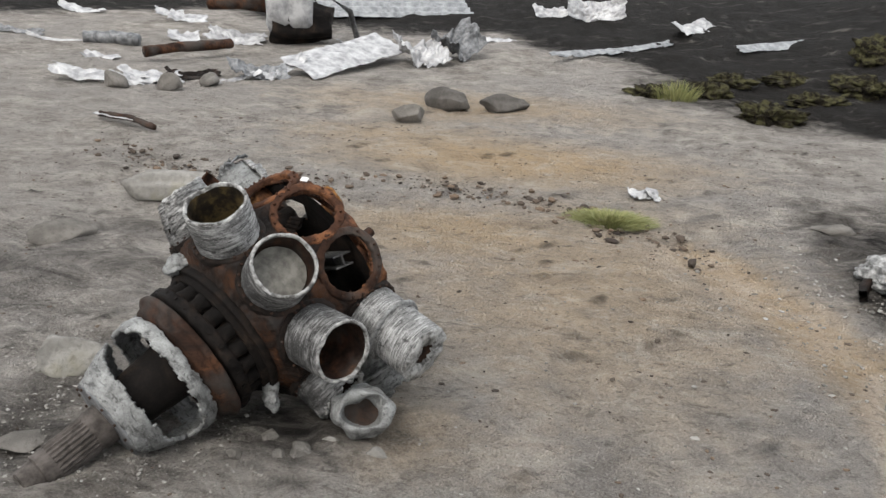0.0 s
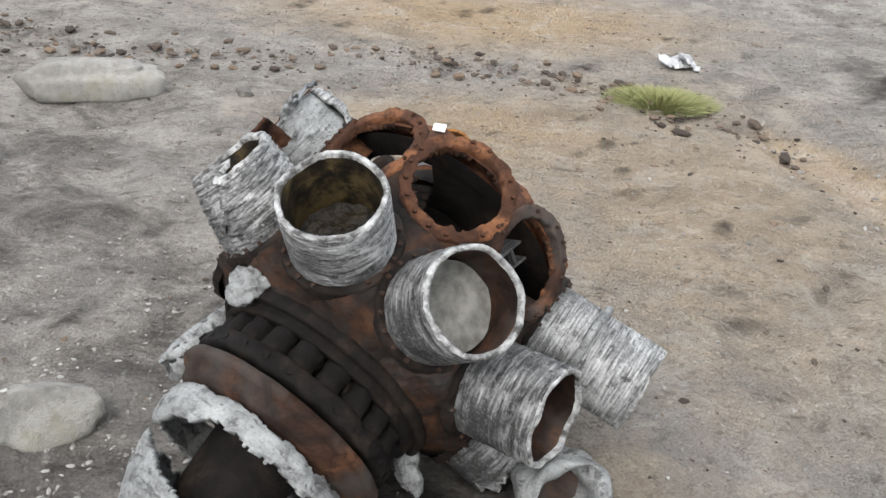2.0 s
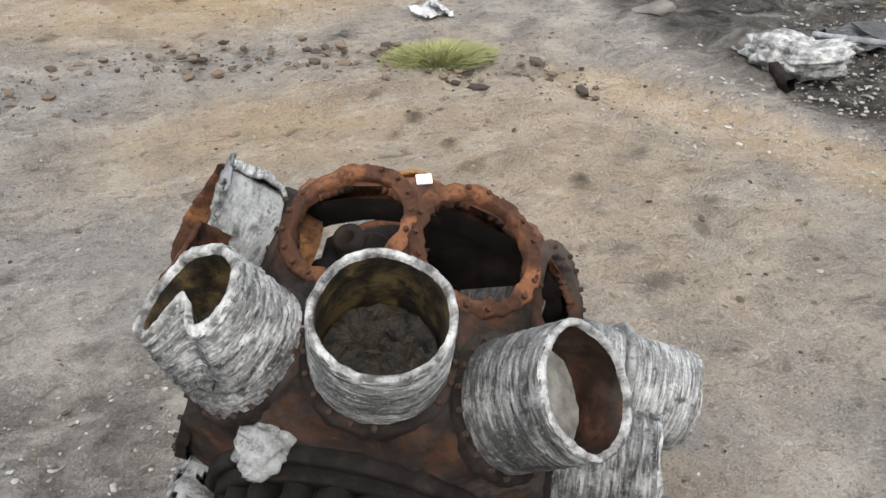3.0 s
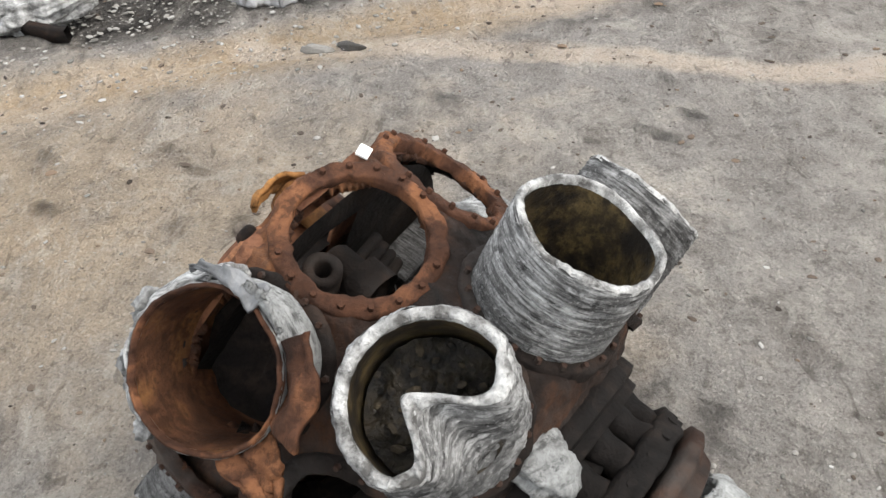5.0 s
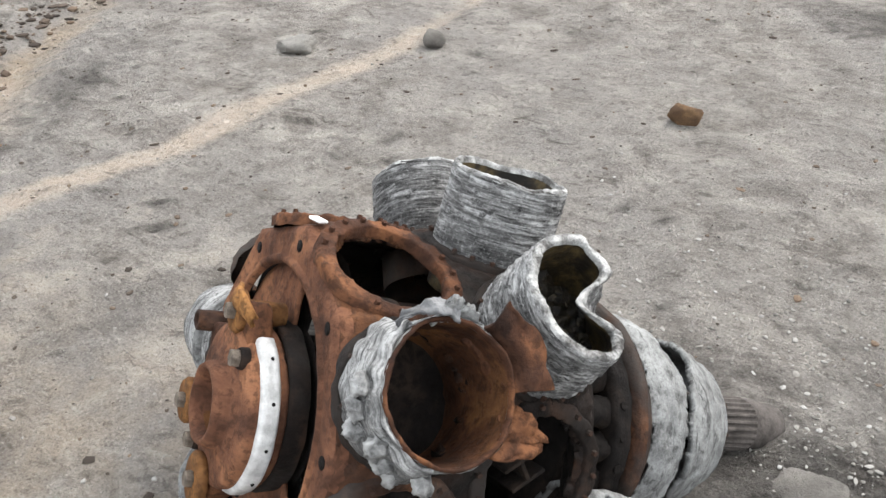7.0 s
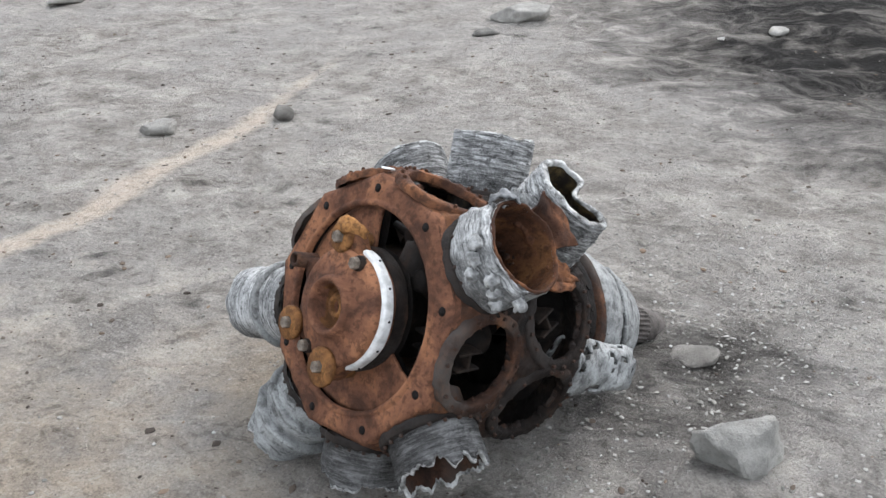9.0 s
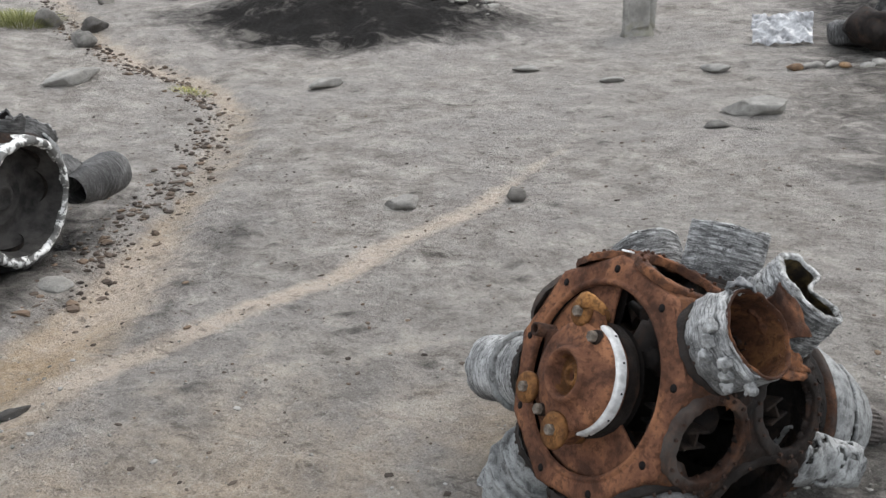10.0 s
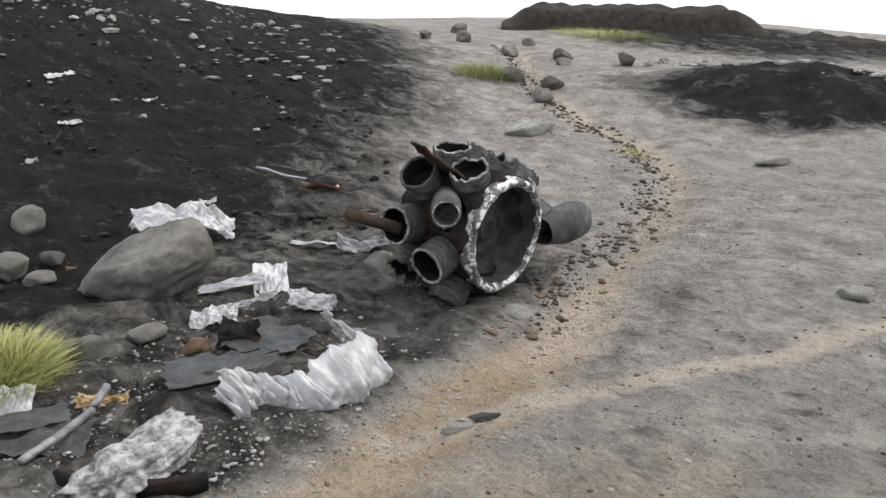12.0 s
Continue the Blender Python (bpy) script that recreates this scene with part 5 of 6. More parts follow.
def scatter(name, count, seed, material, size, region, label, flat=0.45, accept=None):
    """Many small chips in one mesh: squashed octahedra, sunk a little into the ground."""
    rng = random.Random(seed)
    verts, faces = [], []
    bm = bmesh.new()
    bmesh.ops.create_icosphere(bm, subdivisions=1, radius=1)
    base = [tuple(v.co) for v in bm.verts]
    tri = [tuple(v.index for v in f.verts) for f in bm.faces]
    bm.free()
    made = 0
    while made < count:
        x, y = region(rng)
        if accept and not accept(x, y, rng):
            continue
        made += 1
        s = size[0] * (size[1] / size[0]) ** (rng.random() ** 2.2)
        a = rng.uniform(0, 6.28)
        ax, ay, az = s * rng.uniform(0.6, 1.4), s * rng.uniform(0.5, 1.0), s * flat * rng.uniform(0.6, 1.3)
        z = land(x, y) + rnd((x, y, 0), 1.7, 1) * 0.02 + rnd((x, y, 0), 6.0, 2) * 0.011 + rnd((x, y, 0), 17.0, 3) * 0.006 + az * 0.35
        n0 = len(verts)
        for bx, by, bz in base:
            k = rng.uniform(0.7, 1.2)
            lx, ly = bx * ax * k, by * ay * k
            verts.append((x + lx * math.cos(a) - ly * math.sin(a), y + lx * math.sin(a) + ly * math.cos(a), z + bz * az * k))
        faces += [tuple(n0 + q for q in t) for t in tri]
    return tagged(mesh_object(name, verts, faces, material, smooth=False), label, "gravel", kind="stuff")


# stones near the engine
stone(-0.93, 3.11, 0.19, 0.13, 0.115, 25, 3, STONE_PALE, "pale squared gritstone block beside the engine", angular=0.45, faces=6, sink=0.12)
stone(-1.42, 4.88, 0.42, 0.16, 0.13, 12, 7, STONE_PALE, "long pale slab of gritstone with a mossy edge", angular=0.6, faces=3, sink=0.2)
stone(-1.62, 4.20, 0.28, 0.18, 0.11, 40, 9, STONE, "low grey gritstone mostly sunk in soil", sink=0.55, faces=5)
stone(-0.82, 2.69, 0.14, 0.10, 0.025, 30, 4, STONE, "flat stone sunk beside the propeller shaft", sink=0.45)
stone(-0.88, 4.92, 0.07, 0.06, 0.05, 10, 44, STONE)
for k, (x, y, s, m) in enumerate(((-0.03, 2.86, 0.06, STONE_PALE), (-0.10, 2.80, 0.065, STONE), (-0.15, 2.78, 0.05, STONE), (-0.2, 2.86, 0.06, STONE), (0.10, 2.83, 0.06, STONE_PALE), (-0.26, 2.75, 0.05, STONE))):
    stone(x, y, s, s * 0.8, s * 0.7, 40 * k, 10 + k, m, "small stone lying under the engine", detail=3)
stone(-0.47, 7.45, 0.34, 0.22, 0.19, -10, 20, STONE_DARK, "dark gritstone boulder on orange sand", angular=0.3)
stone(-0.10, 7.52, 0.36, 0.2, 0.13, 15, 21, STONE_DARK, "dark flat stone on orange sand")
stone(-0.68, 7.0, 0.24, 0.14, 0.13, 30, 22, STONE, "grey stone on orange sand", angular=0.3)
stone(1.75, 5.25, 0.2, 0.12, 0.06, 15, 23, STONE, "flat grey stone on dark gravel")
# stones along the wash
stone(0.98, 1.02, 0.105, 0.09, 0.09, 20, 30, STONE, "small brown stone beside the pale rill", detail=3)
stone(1.45, 1.27, 0.22, 0.12, 0.07, 25, 31, STONE_PALE, "pale flat stone on the wash", detail=4)
stone(-0.14, 1.28, 0.12, 0.09, 0.085, 35, 32, STONE_ORANGE, "brown and ochre stone on grey gravel", detail=4, angular=0.12)
stone(1.57, 3.52, 0.13, 0.05, 0.03, 70, 33, STONE_PALE, "white flat pebble on sand", detail=3)
stone(1.56, 3.42, 0.12, 0.05, 0.03, 60, 34, STONE_DARK, "dark flat pebble on sand", detail=3)
stone(0.18, -0.95, 0.40, 0.24, 0.13, 10, 35, STONE_PALE, "grey gritstone on the wash")
stone(0.36, -0.6, 0.18, 0.1, 0.05, 10, 36, STONE, detail=3)
for k, (x, y, s) in enumerate(((0.66, -1.95, 0.24), (2.03, -1.66, 0.22), (1.28, -1.53, 0.2), (3.3, -0.8, 0.3), (5.1, -0.06, 0.5), (-1.3, -0.75, 0.2), (-0.98, -0.6, 0.09))):
    stone(x, y, s, s * 0.5, s * 0.25, 17 * k, 40 + k, STONE_PALE, "flat grey stone on the pale wash", detail=3)
# stones by the far engine
stone(3.64, 3.82, 0.61, 0.44, 0.37, 232, 50, STONE, "large smooth grey gritstone boulder", name="boulder", sink=0.20, angular=0.0, detail=5, faces=3, lean=(0, -20))
stone(2.25, 2.66, 0.16, 0.12, 0.06, 20, 51, STONE_PALE, "pale flat stone before the far engine", detail=3)
stone(2.98, 4.03, 0.21, 0.12, 0.07, 120, 52, STONE, "flat grey-green stone on gravel", detail=3)
stone(2.69, 3.95, 0.14, 0.07, 0.08, 70, 53, STONE_ORANGE, "ochre stone beside slate", detail=3)
stone(2.90, 4.28, 0.2, 0.14, 0.11, 60, 54, STONE, "grey stone beside a grass tuft", detail=3)
stone(4.75, 4.02, 0.2, 0.18, 0.17, 0, 55, STONE, detail=3)
for k, (x, y, s, m) in enumerate(((4.16, 4.28, 0.24, STONE), (4.2, 4.08, 0.16, STONE_DARK), (3.98, 4.03, 0.12, STONE_ORANGE), (3.92, 4.2, 0.17, STONE), (3.18, 2.75, 0.24, STONE), (2.72, 3.62, 0.15, STONE_DARK))):
    stone(x, y, s, s * 0.7, s * 0.5, 40 * k, 60 + k, m, "grey stone on dark peat", detail=3)

def band(name, path, label, material, crumple=0.03, seed=0.0, category="wreckage"):
    """A standing strip of crumpled skin: rows of (x, y, low, high, lean x, lean y) along its run."""
    n, m = 260, 20
    verts, faces = [], []
    for i in range(n + 1):
        t = i / n * (len(path) - 1)
        k = min(int(t), len(path) - 2)
        u = t - k
        u = u * u * (3 - 2 * u)
        x, y, lo, hi, lx, ly = (a + (b - a) * u for a, b in zip(path[k], path[k + 1]))
        for j in range(m + 1):
            w = j / m
            fold = crumple * (rnd((t * 2.2, w * 1.5, 0), 1.0, seed) + 0.5 * rnd((t * 6, w * 2.5, 2), 1.0, seed)) + 0.22 * crumple * (1 - abs(math.sin(t * 5.5 + 3 * rnd((t, w, 0), 1.0, seed)))) + 0.35 * crumple * (1 - 2 * abs(rnd((t * 11 + 3 * w, w * 2.2, 6), 1.0, seed))) + 0.15 * crumple * rnd((t * 26, w * 5, 6), 1.0, seed) + 0.12 * crumple * math.sin(w * 9 + 3 * rnd((t, 0, 0), 1.0, seed))
            h = lo + (hi * (1 + 0.18 * rnd((t * 3, 0, 0), 1.3, seed)) - lo) * w
            px, py = x + lx * w * w + fold, y + ly * w * w + fold * 0.8
            pleat = abs((t * 2.6 + 1.4 * w + 1.1 * rnd((t * 0.9, w, 1), 1.0, seed)) % 1 - 0.5) + 0.5 * abs((t * 5.9 - 1.1 * w + 0.6 * rnd((t * 2, w, 5), 1.0, seed)) % 1 - 0.5)
            px, py = px + 1.1 * crumple * (pleat - 0.35) * (0.4 + rnd((t * 1.1, w * 0.7, 8), 1.0, seed)), py + 0.8 * crumple * (pleat - 0.35) * (0.4 + rnd((t * 1.1, w * 0.7, 8), 1.0, seed))
            verts.append((px, py, land(x, y) + h + 0.3 * fold * w))
    for i in range(n):
        for j in range(m):
            a = i * (m + 1) + j
            faces.append((a, a + 1, a + m + 2, a + m + 1))
    return tagged(solid(mesh_object(name, verts, faces, material), 0.004), label, category)


# wreckage near the far engine
band("curved_sheet", [(2.02, 4.09, 0.0, 0.08, 0.05, 0.05), (2.02, 4.05, 0.0, 0.17, 0.06, 0.05), (2.05, 3.97, 0.02, 0.12, 0.07, 0.04), (1.98, 3.89, 0.0, 0.10, 0.08, 0.04), (1.91, 3.81, 0.0, 0.12, 0.09, 0.04), (1.90, 3.68, 0.0, 0.18, 0.10, 0.03), (1.95, 3.54, 0.02, 0.19, 0.09, 0.03), (2.01, 3.56, 0.06, 0.20, 0.05, 0.05), (2.04, 3.64, 0.14, 0.25, 0.02, 0.05), (2.06, 3.69, 0.24, 0.28, 0.01, 0.03)], "crumpled white curved sheet of aircraft skin", BRIGHT_METAL, 0.026, 1)
chunk = empty("casing_chunk", Matrix.Translation((1.84, 4.50, land(1.84, 4.50))), "white corroded casting chunk with a dark slotted edge", "wreckage")
bm = bmesh.new()
bmesh.ops.create_icosphere(bm, subdivisions=5, radius=1)
for v in bm.verts:
    c = v.co.copy()
    k = 0.85 + 0.35 * rnd(c, 1.4, 2) + 0.22 * rnd(c, 3.4, 3) + 0.10 * rnd(c, 9, 4)
    v.co = Vector((c.x * 0.23 * k, c.y * 0.12 * k, max(c.z * 0.085 * k + 0.05 + 0.09 * max(c.x, 0) ** 2, -0.01)))
o = part("casting", bm, CHALKY, chunk, "white crumbling casting")
o.matrix_local = pose(0, 0, 0, 0, 0, -68)
v, f = lathe([(0.42, 0.0), (0.43, 0.05), (0.40, 0.055), (0.39, 0.01)], 60, (-32, 32), wobble=0.006, freq=20, closed_profile=True)
o = mesh_object("slotted_edge", v, f, BLACKENED, chunk, label="dark slotted curved edge")
o.matrix_local = pose(0.24, -0.22, 0.0, 0, 0, 138)
sheet("folded_skin", 3.24, 3.34, 0.16, 0.22, 62, "folded white aircraft skin plate", BRIGHT_METAL, crumple=0.03, seed=3, tilt=(-24, 6), torn=0.12)
sheet("skin_strip", 3.30, 3.52, 0.30, 0.06, 62, "white bent metal strip", BRIGHT_METAL, crumple=0.02, seed=4, tilt=(-20, 8), z=0.02)
sheet("torn_sheet", 2.84, 3.34, 0.22, 0.10, 66, "torn white metal sheet", BRIGHT_METAL, crumple=0.05, seed=5, tilt=(-38, -16))
sheet("torn_sheet", 3.02, 3.56, 0.26, 0.05, 52, "long torn white metal sheet", BRIGHT_METAL, crumple=0.05, seed=16, tilt=(-25, 12))
sheet("torn_sheet", 2.95, 3.76, 0.20, 0.11, 60, "small crumpled white sheet", BRIGHT_METAL, crumple=0.05, seed=6, tilt=(-30, 5))
sheet("sheet_by_boulder", 4.22, 3.36, 0.56, 0.20, 66, "torn white sheet draped behind the boulder", BRIGHT_METAL, crumple=0.07, seed=7, tilt=(-24, -8), z=0.02, curl=-0.07, torn=0.18)
sheet("slate_plate", 2.40, 3.95, 0.44, 0.24, 70, "flat dark slate-grey plate on gravel", SLATE, 0.0, 0.008, 8, (-4, 0), torn=0.4, z=0.035)
sheet("slate_plate", 2.54, 3.72, 0.34, 0.22, 30, "flat dark slate-grey plate on gravel", SLATE, 0.0, 0.012, 9, (-6, 4), torn=0.4, z=0.035)
sheet("dark_skin", 2.62, 3.80, 0.17, 0.13, 40, "small upright blackened metal plate", BLACKENED, 0.02, 0.02, 14, (-55, 0), torn=0.3)
sheet("dark_skin", 2.30, 3.62, 0.42, 0.12, 60, "blackened torn metal strip", BLACKENED, 0.0, 0.03, 15, (-12, 0), torn=0.3)
sheet("white_scrap", 2.58, 4.68, 0.18, 0.14, 60, "small white metal scrap on gravel", BRIGHT_METAL, crumple=0.02, seed=10, tilt=(-30, 0))
sheet("slate_plate", 2.42, 4.64, 0.24, 0.16, 80, "flat dark slate-grey plate on gravel", SLATE, 0.0, 0.010, 11, z=0.03)
sheet("ochre_scrap", 2.44, 4.40, 0.17, 0.06, 60, "bent ochre metal scrap", BRASS, 0.02, 0.03, 17, (-25, 0))
bar("bent_pipe", [(2.14, 4.74, 0.02), (2.22, 4.60, 0.03), (2.32, 4.47, 0.04), (2.44, 4.38, 0.06)], 0.014, "bent grey pipe lying on gravel", GREY_METAL, 1)
sheet("layered_plate", 2.28, 4.66, 0.34, 0.2, 60, "layered dark metal plate", SLATE, 0.0, 0.03, 12, (-5, 0))
sheet("white_strip", 3.78, 2.78, 0.3, 0.05, 40, "thin white metal strip on gravel", crumple=0.02, seed=18)
sheet("white_strip", 2.36, 2.86, 0.16, 0.04, 30, "thin white metal strip before the far engine", crumple=0.02, seed=19)
sheet("skin_rag", 3.5, 2.62, 0.34, 0.12, 60, "rag of grey crumpled metal mesh", GREY_METAL, 0.05, 0.06, 32, (-20, 0))

for k, (x, y, l, w, t) in enumerate(((7.24, 3.10, 0.26, 0.05, 110), (6.37, 3.31, 0.16, 0.045, 100), (6.73, 2.57, 0.11, 0.05, 60), (5.78, 3.74, 0.07, 0.03, 90), (4.81, 2.96, 0.10, 0.05, 80))):
    sheet("white_scrap", x, y, l, w, t, "torn white metal scrap on dark peat", BRIGHT_METAL, 0.01, 0.02, 70 + k, (-18, 5), torn=0.4)
bar("bent_wire", [(5.15, 2.45, 0.05), (5.02, 2.44, 0.08), (4.90, 2.36, 0.06), (4.84, 2.24, 0.04)], 0.010, "thin bent pale wire on dark peat", DULL_SKIN, 5)
bar("rusty_strip", [(4.72, 2.30, 0.03), (4.66, 2.24, 0.05), (4.58, 2.14, 0.03)], 0.016, "short rusty strip on dark peat", RUST_MID, 6)

# wreckage along the north bank
sheet("wing_sheet", -1.62, 8.75, 1.30, 0.42, 66, "large torn pale aluminium wing skin", crumple=0.018, seed=20, tilt=(16, -5), torn=0.08)
sheet("crumpled_skin", -1.05, 9.10, 0.46, 0.40, 40, "crumpled bright aluminium skin", WHITE_METAL, 0.12, 0.10, 21, (25, 10))
sheet("crumpled_skin", -0.76, 9.50, 0.50, 0.36, 65, "crumpled dull aluminium skin", GREY_METAL, 0.14, 0.10, 22, (30, -10))
sheet("bent_skin", -2.15, 7.95, 0.50, 0.20, 40, "torn bent aluminium skin", GREY_METAL, 0.05, 0.05, 23, (20, 10))
sheet("bent_skin", -1.98, 8.15, 0.50, 0.11, 66, "narrow torn aluminium strip", WHITE_METAL, 0.02, 0.03, 24, (20, -16))
sheet("bent_skin", -2.25, 7.8, 0.4, 0.08, 50, "narrow torn aluminium strip", WHITE_METAL, 0.02, 0.03, 34, (10, -10))
sheet("corrugated_sheet", -1.95, 12.1, 1.9, 0.6, 30, "ribbed pale aluminium sheet", DULL_SKIN, 0.0, 0.012, 25, (22, 0), ribs=5, torn=0.05)
sheet("metal_strip", -0.52, 10.6, 0.45, 0.12, 20, "bent pale metal strip", WHITE_METAL, 0.0, 0.03, 26, (10, 0))
sheet("long_spar", 0.72, 10.35, 1.9, 0.10, 53, "long bent pale spar strip", DULL_SKIN, 0.03, 0.025, 27, (20, 0))
sheet("long_spar", 1.58, 11.8, 1.0, 0.22, 66, "crumpled pale spar end", WHITE_METAL, 0.05, 0.035, 28, (25, 0))
sheet("long_spar", 2.38, 10.95, 1.35, 0.12, 48, "straight pale spar strip on peat", DULL_SKIN, 0.0, 0.012, 29, (30, 0))
sheet("curved_skin", 0.45, 12.45, 0.70, 0.26, 8, "curved pale skin sheet on peat", WHITE_METAL, 0.16, 0.04, 30, (60, 0))
sheet("curved_skin", -0.1, 12.6, 0.45, 0.2, 30, "small torn pale skin sheet", WHITE_METAL, 0.05, 0.05, 31, (30, 0))
bar("rusty_bar", [(-2.55, 6.2, 0.05), (-2.3, 6.13, 0.06), (-2.11, 6.06, 0.03)], 0.02, "short rusty bar lying on sand", RUST_DARK, 2)
sheet("bar_strip", -2.42, 6.16, 0.32, 0.07, -14, "thin pale strip on a rusty bar", WHITE_METAL, 0.0, 0.015, 33, z=0.06)
bar("rusty_pipe", [(-3.25, 8.2, 0.09), (-3.0, 8.5, 0.11), (-2.73, 8.85, 0.10)], 0.045, "long rusty steel pipe on sand", RUST_DARK, 3)
bar("grey_tube", [(-4.15, 8.8, 0.05), (-3.9, 8.88, 0.06), (-3.66, 8.92, 0.05)], 0.06, "weathered grey tube on sand", GREY_METAL, 4)
for k, (x, y, l, w, t, m) in enumerate(((-3.2, 7.35, 0.7, 0.16, 8, WHITE_METAL), (-2.85, 7.5, 0.45, 0.2, 30, WHITE_METAL), (-2.62, 7.75, 0.4, 0.14, 40, BLACKENED), (-3.45, 9.4, 0.3, 0.2, 20, WHITE_METAL), (-2.95, 9.5, 0.55, 0.3, 15, WHITE_METAL), (-4.45, 8.8, 0.5, 0.06, 10, WHITE_METAL), (-5.0, 9.0, 0.6, 0.1, 0, GREY_METAL), (-3.9, 10.5, 0.4, 0.2, 20, WHITE_METAL), (-1.95, 9.95, 0.4, 0.06, 75, WHITE_METAL), (-3.65, 8.2, 0.3, 0.12, 10, WHITE_METAL), (-5.2, 10.6, 0.5, 0.14, 10, WHITE_METAL), (-4.3, 10.9, 0.3, 0.14, 30, WHITE_METAL))):
    sheet("metal_scrap", x, y, l, w, t, "crumpled pale aluminium scrap on sand" if m is WHITE_METAL else "crumpled dark metal scrap on sand", m, 0.03, 0.032, 40 + k, (18, 6), torn=0.4)
for k, (x, y, z) in enumerate(((-2.98, 7.2, 0.22), (-2.62, 7.3, 0.2), (-2.4, 7.55, 0.16))):
    stone(x, y, z, z * 0.8, z * 0.75, 30 * k, 80 + k, STONE, "rounded stone beside metal scrap", detail=3)
# upright drum casing on its burnt core
cas = empty("drum_casing", Matrix.Translation((-2.45, 9.75, land(-2.45, 9.75))), "upright scorched metal drum casing with an axle", "wreckage")
v, f = lathe([(0.28, -0.24), (0.33, -0.22), (0.34, -0.06), (0.32, -0.02), (0.34, 0.02), (0.34, 0.16), (0.31, 0.2)], 80, wobble=0.03, freq=5)
o = solid(mesh_object("drum", v, f, WHITE_METAL, cas), 0.02)
o.matrix_local = pose(0, 0, 0.40, 0, 90, 15)
v, f = lathe([(0.02, -0.22), (0.2, -0.24), (0.24, -0.1), (0.2, 0.1), (0.16, 0.34), (0.02, 0.36)], 50, wobble=0.07, freq=9)
o = mesh_object("burnt_core", v, f, SOOT_SHADE, cas)
o.matrix_local = pose(0.05, -0.05, 0.20, 0, 90, 15)
o = tube([(-0.85, -0.05, 0.36), (-0.55, -0.02, 0.38), (-0.25, 0, 0.36)], 0.09, RUST_DARK, "axle", cas, 16)
o = tube([(0.25, 0.1, 0.5), (0.5, 0.3, 0.3), (0.55, 0.4, 0.02)], 0.03, GREY_METAL, "bent_strut", cas, 8)

# the south side: an upright block, a metal box, a heap of burnt parts
stone(1.52, -3.0, 0.30, 0.26, 0.62, 20, 90, STONE_PALE, "pale upright squared gritstone block", name="stone_block", angular=0.85, sink=0.1)
sheet("crushed_box", 0.34, -2.85, 0.45, 0.30, 10, "crushed white metal box on the ground", WHITE_METAL, 0.0, 0.06, 91, (-45, 0))
heap = empty("burnt_wreck", Matrix.Translation((-0.45, -2.75, land(-0.45, -2.75))), "heap of burnt engine parts with white panels", "wreckage")
for k, (x, y, z, r, l) in enumerate(((-0.2, 0, 0.14, 0.12, 0.4), (0.15, 0.1, 0.16, 0.13, 0.3), (0.3, -0.1, 0.1, 0.1, 0.3), (-0.4, -0.1, 0.15, 0.14, 0.35), (0.0, -0.15, 0.22, 0.12, 0.3))):
    v, f = lathe([(0.01, -l / 2), (r, -l / 2), (r * 1.1, -l / 4), (r, 0), (r * 1.05, l / 3), (r * 0.8, l / 2), (r * 0.7, l / 2 - 0.05), (0.01, l / 3)], 40, wobble=0.03, freq=9, seed=k)
    o = mesh_object("burnt_cylinder", v, f, BLACKENED if k % 2 else ALLOY_DARK, heap)
    o.matrix_local = pose(x, y, z, 60 + 20 * k, 30 * k, 50 * k)
for k in range(3):
    v = [(0.16 * (i % 6) / 5 - 0.08 + 0.01 * rnd((i, k, 0), 0.8), 0.02 * rnd((i, k, 2), 0.9), 0.28 * (i // 6) / 5 + 0.02 * rnd((i, k, 5), 0.7)) for i in range(36)]
    o = solid(mesh_object("white_panel", v, [(a * 6 + b, a * 6 + b + 1, a * 6 + b + 7, a * 6 + b + 6) for a in range(5) for b in range(5)], WHITE_METAL, heap), 0.006)
    o.matrix_local = pose(-0.3 - 0.12 * k, 0.2, 0.02, -14, 5 * k, 170 + 14 * k)
for k in range(11):
    stone(0.12 - 0.11 * k + 0.03 * math.sin(3 * k), -2.05 - 0.045 * k + 0.05 * math.sin(5 * k), 0.13 + 0.04 * math.sin(7 * k), 0.10, 0.06, 40 * k, 100 + k, STONE_PALE if k % 3 else STONE_ORANGE, "pale flat stone in a rough row", detail=2)

# small pieces in the middle distance
sheet("white_scrap", 0.88, 5.60, 0.17, 0.11, 20, "folded white metal scrap on gravel", crumple=0.025, seed=60, tilt=(14, 10))
sheet("white_scrap", 0.92, 5.58, 0.12, 0.09, 80, "folded white metal scrap on gravel", crumple=0.025, seed=61, tilt=(40, 0))
sheet("white_scrap", 4.75, 2.05, 0.26, 0.09, 130, "white metal scrap on peat", crumple=0.025, seed=62)

# plants
tuft(0.70, 5.12, 0.17, 0.12, 0.060, 3000, GRASS, "bright green grass tuft on gravel", 1)
tuft(2.88, 4.66, 0.25, 0.21, 0.25, 3600, GRASS_DRY, "tawny green moor grass tussock", 2, droop=0.9)
tuft(1.2, 8.35, 0.16, 0.16, 0.22, 500, GRASS, "green grass clump on the peat edge", 3)
n = Nodes("mossy_peat")
MOSS = n.done(n.mix(n.ramp(n.noise(14, 8, 0.7), (0.45, 0.0), (0.58, 1.0)), (0.016, 0.013, 0.009), (0.085, 0.08, 0.038)), 0.95, 0.0, n.bump(n.noise(60, 8, 0.75), 0.03), 0.15)


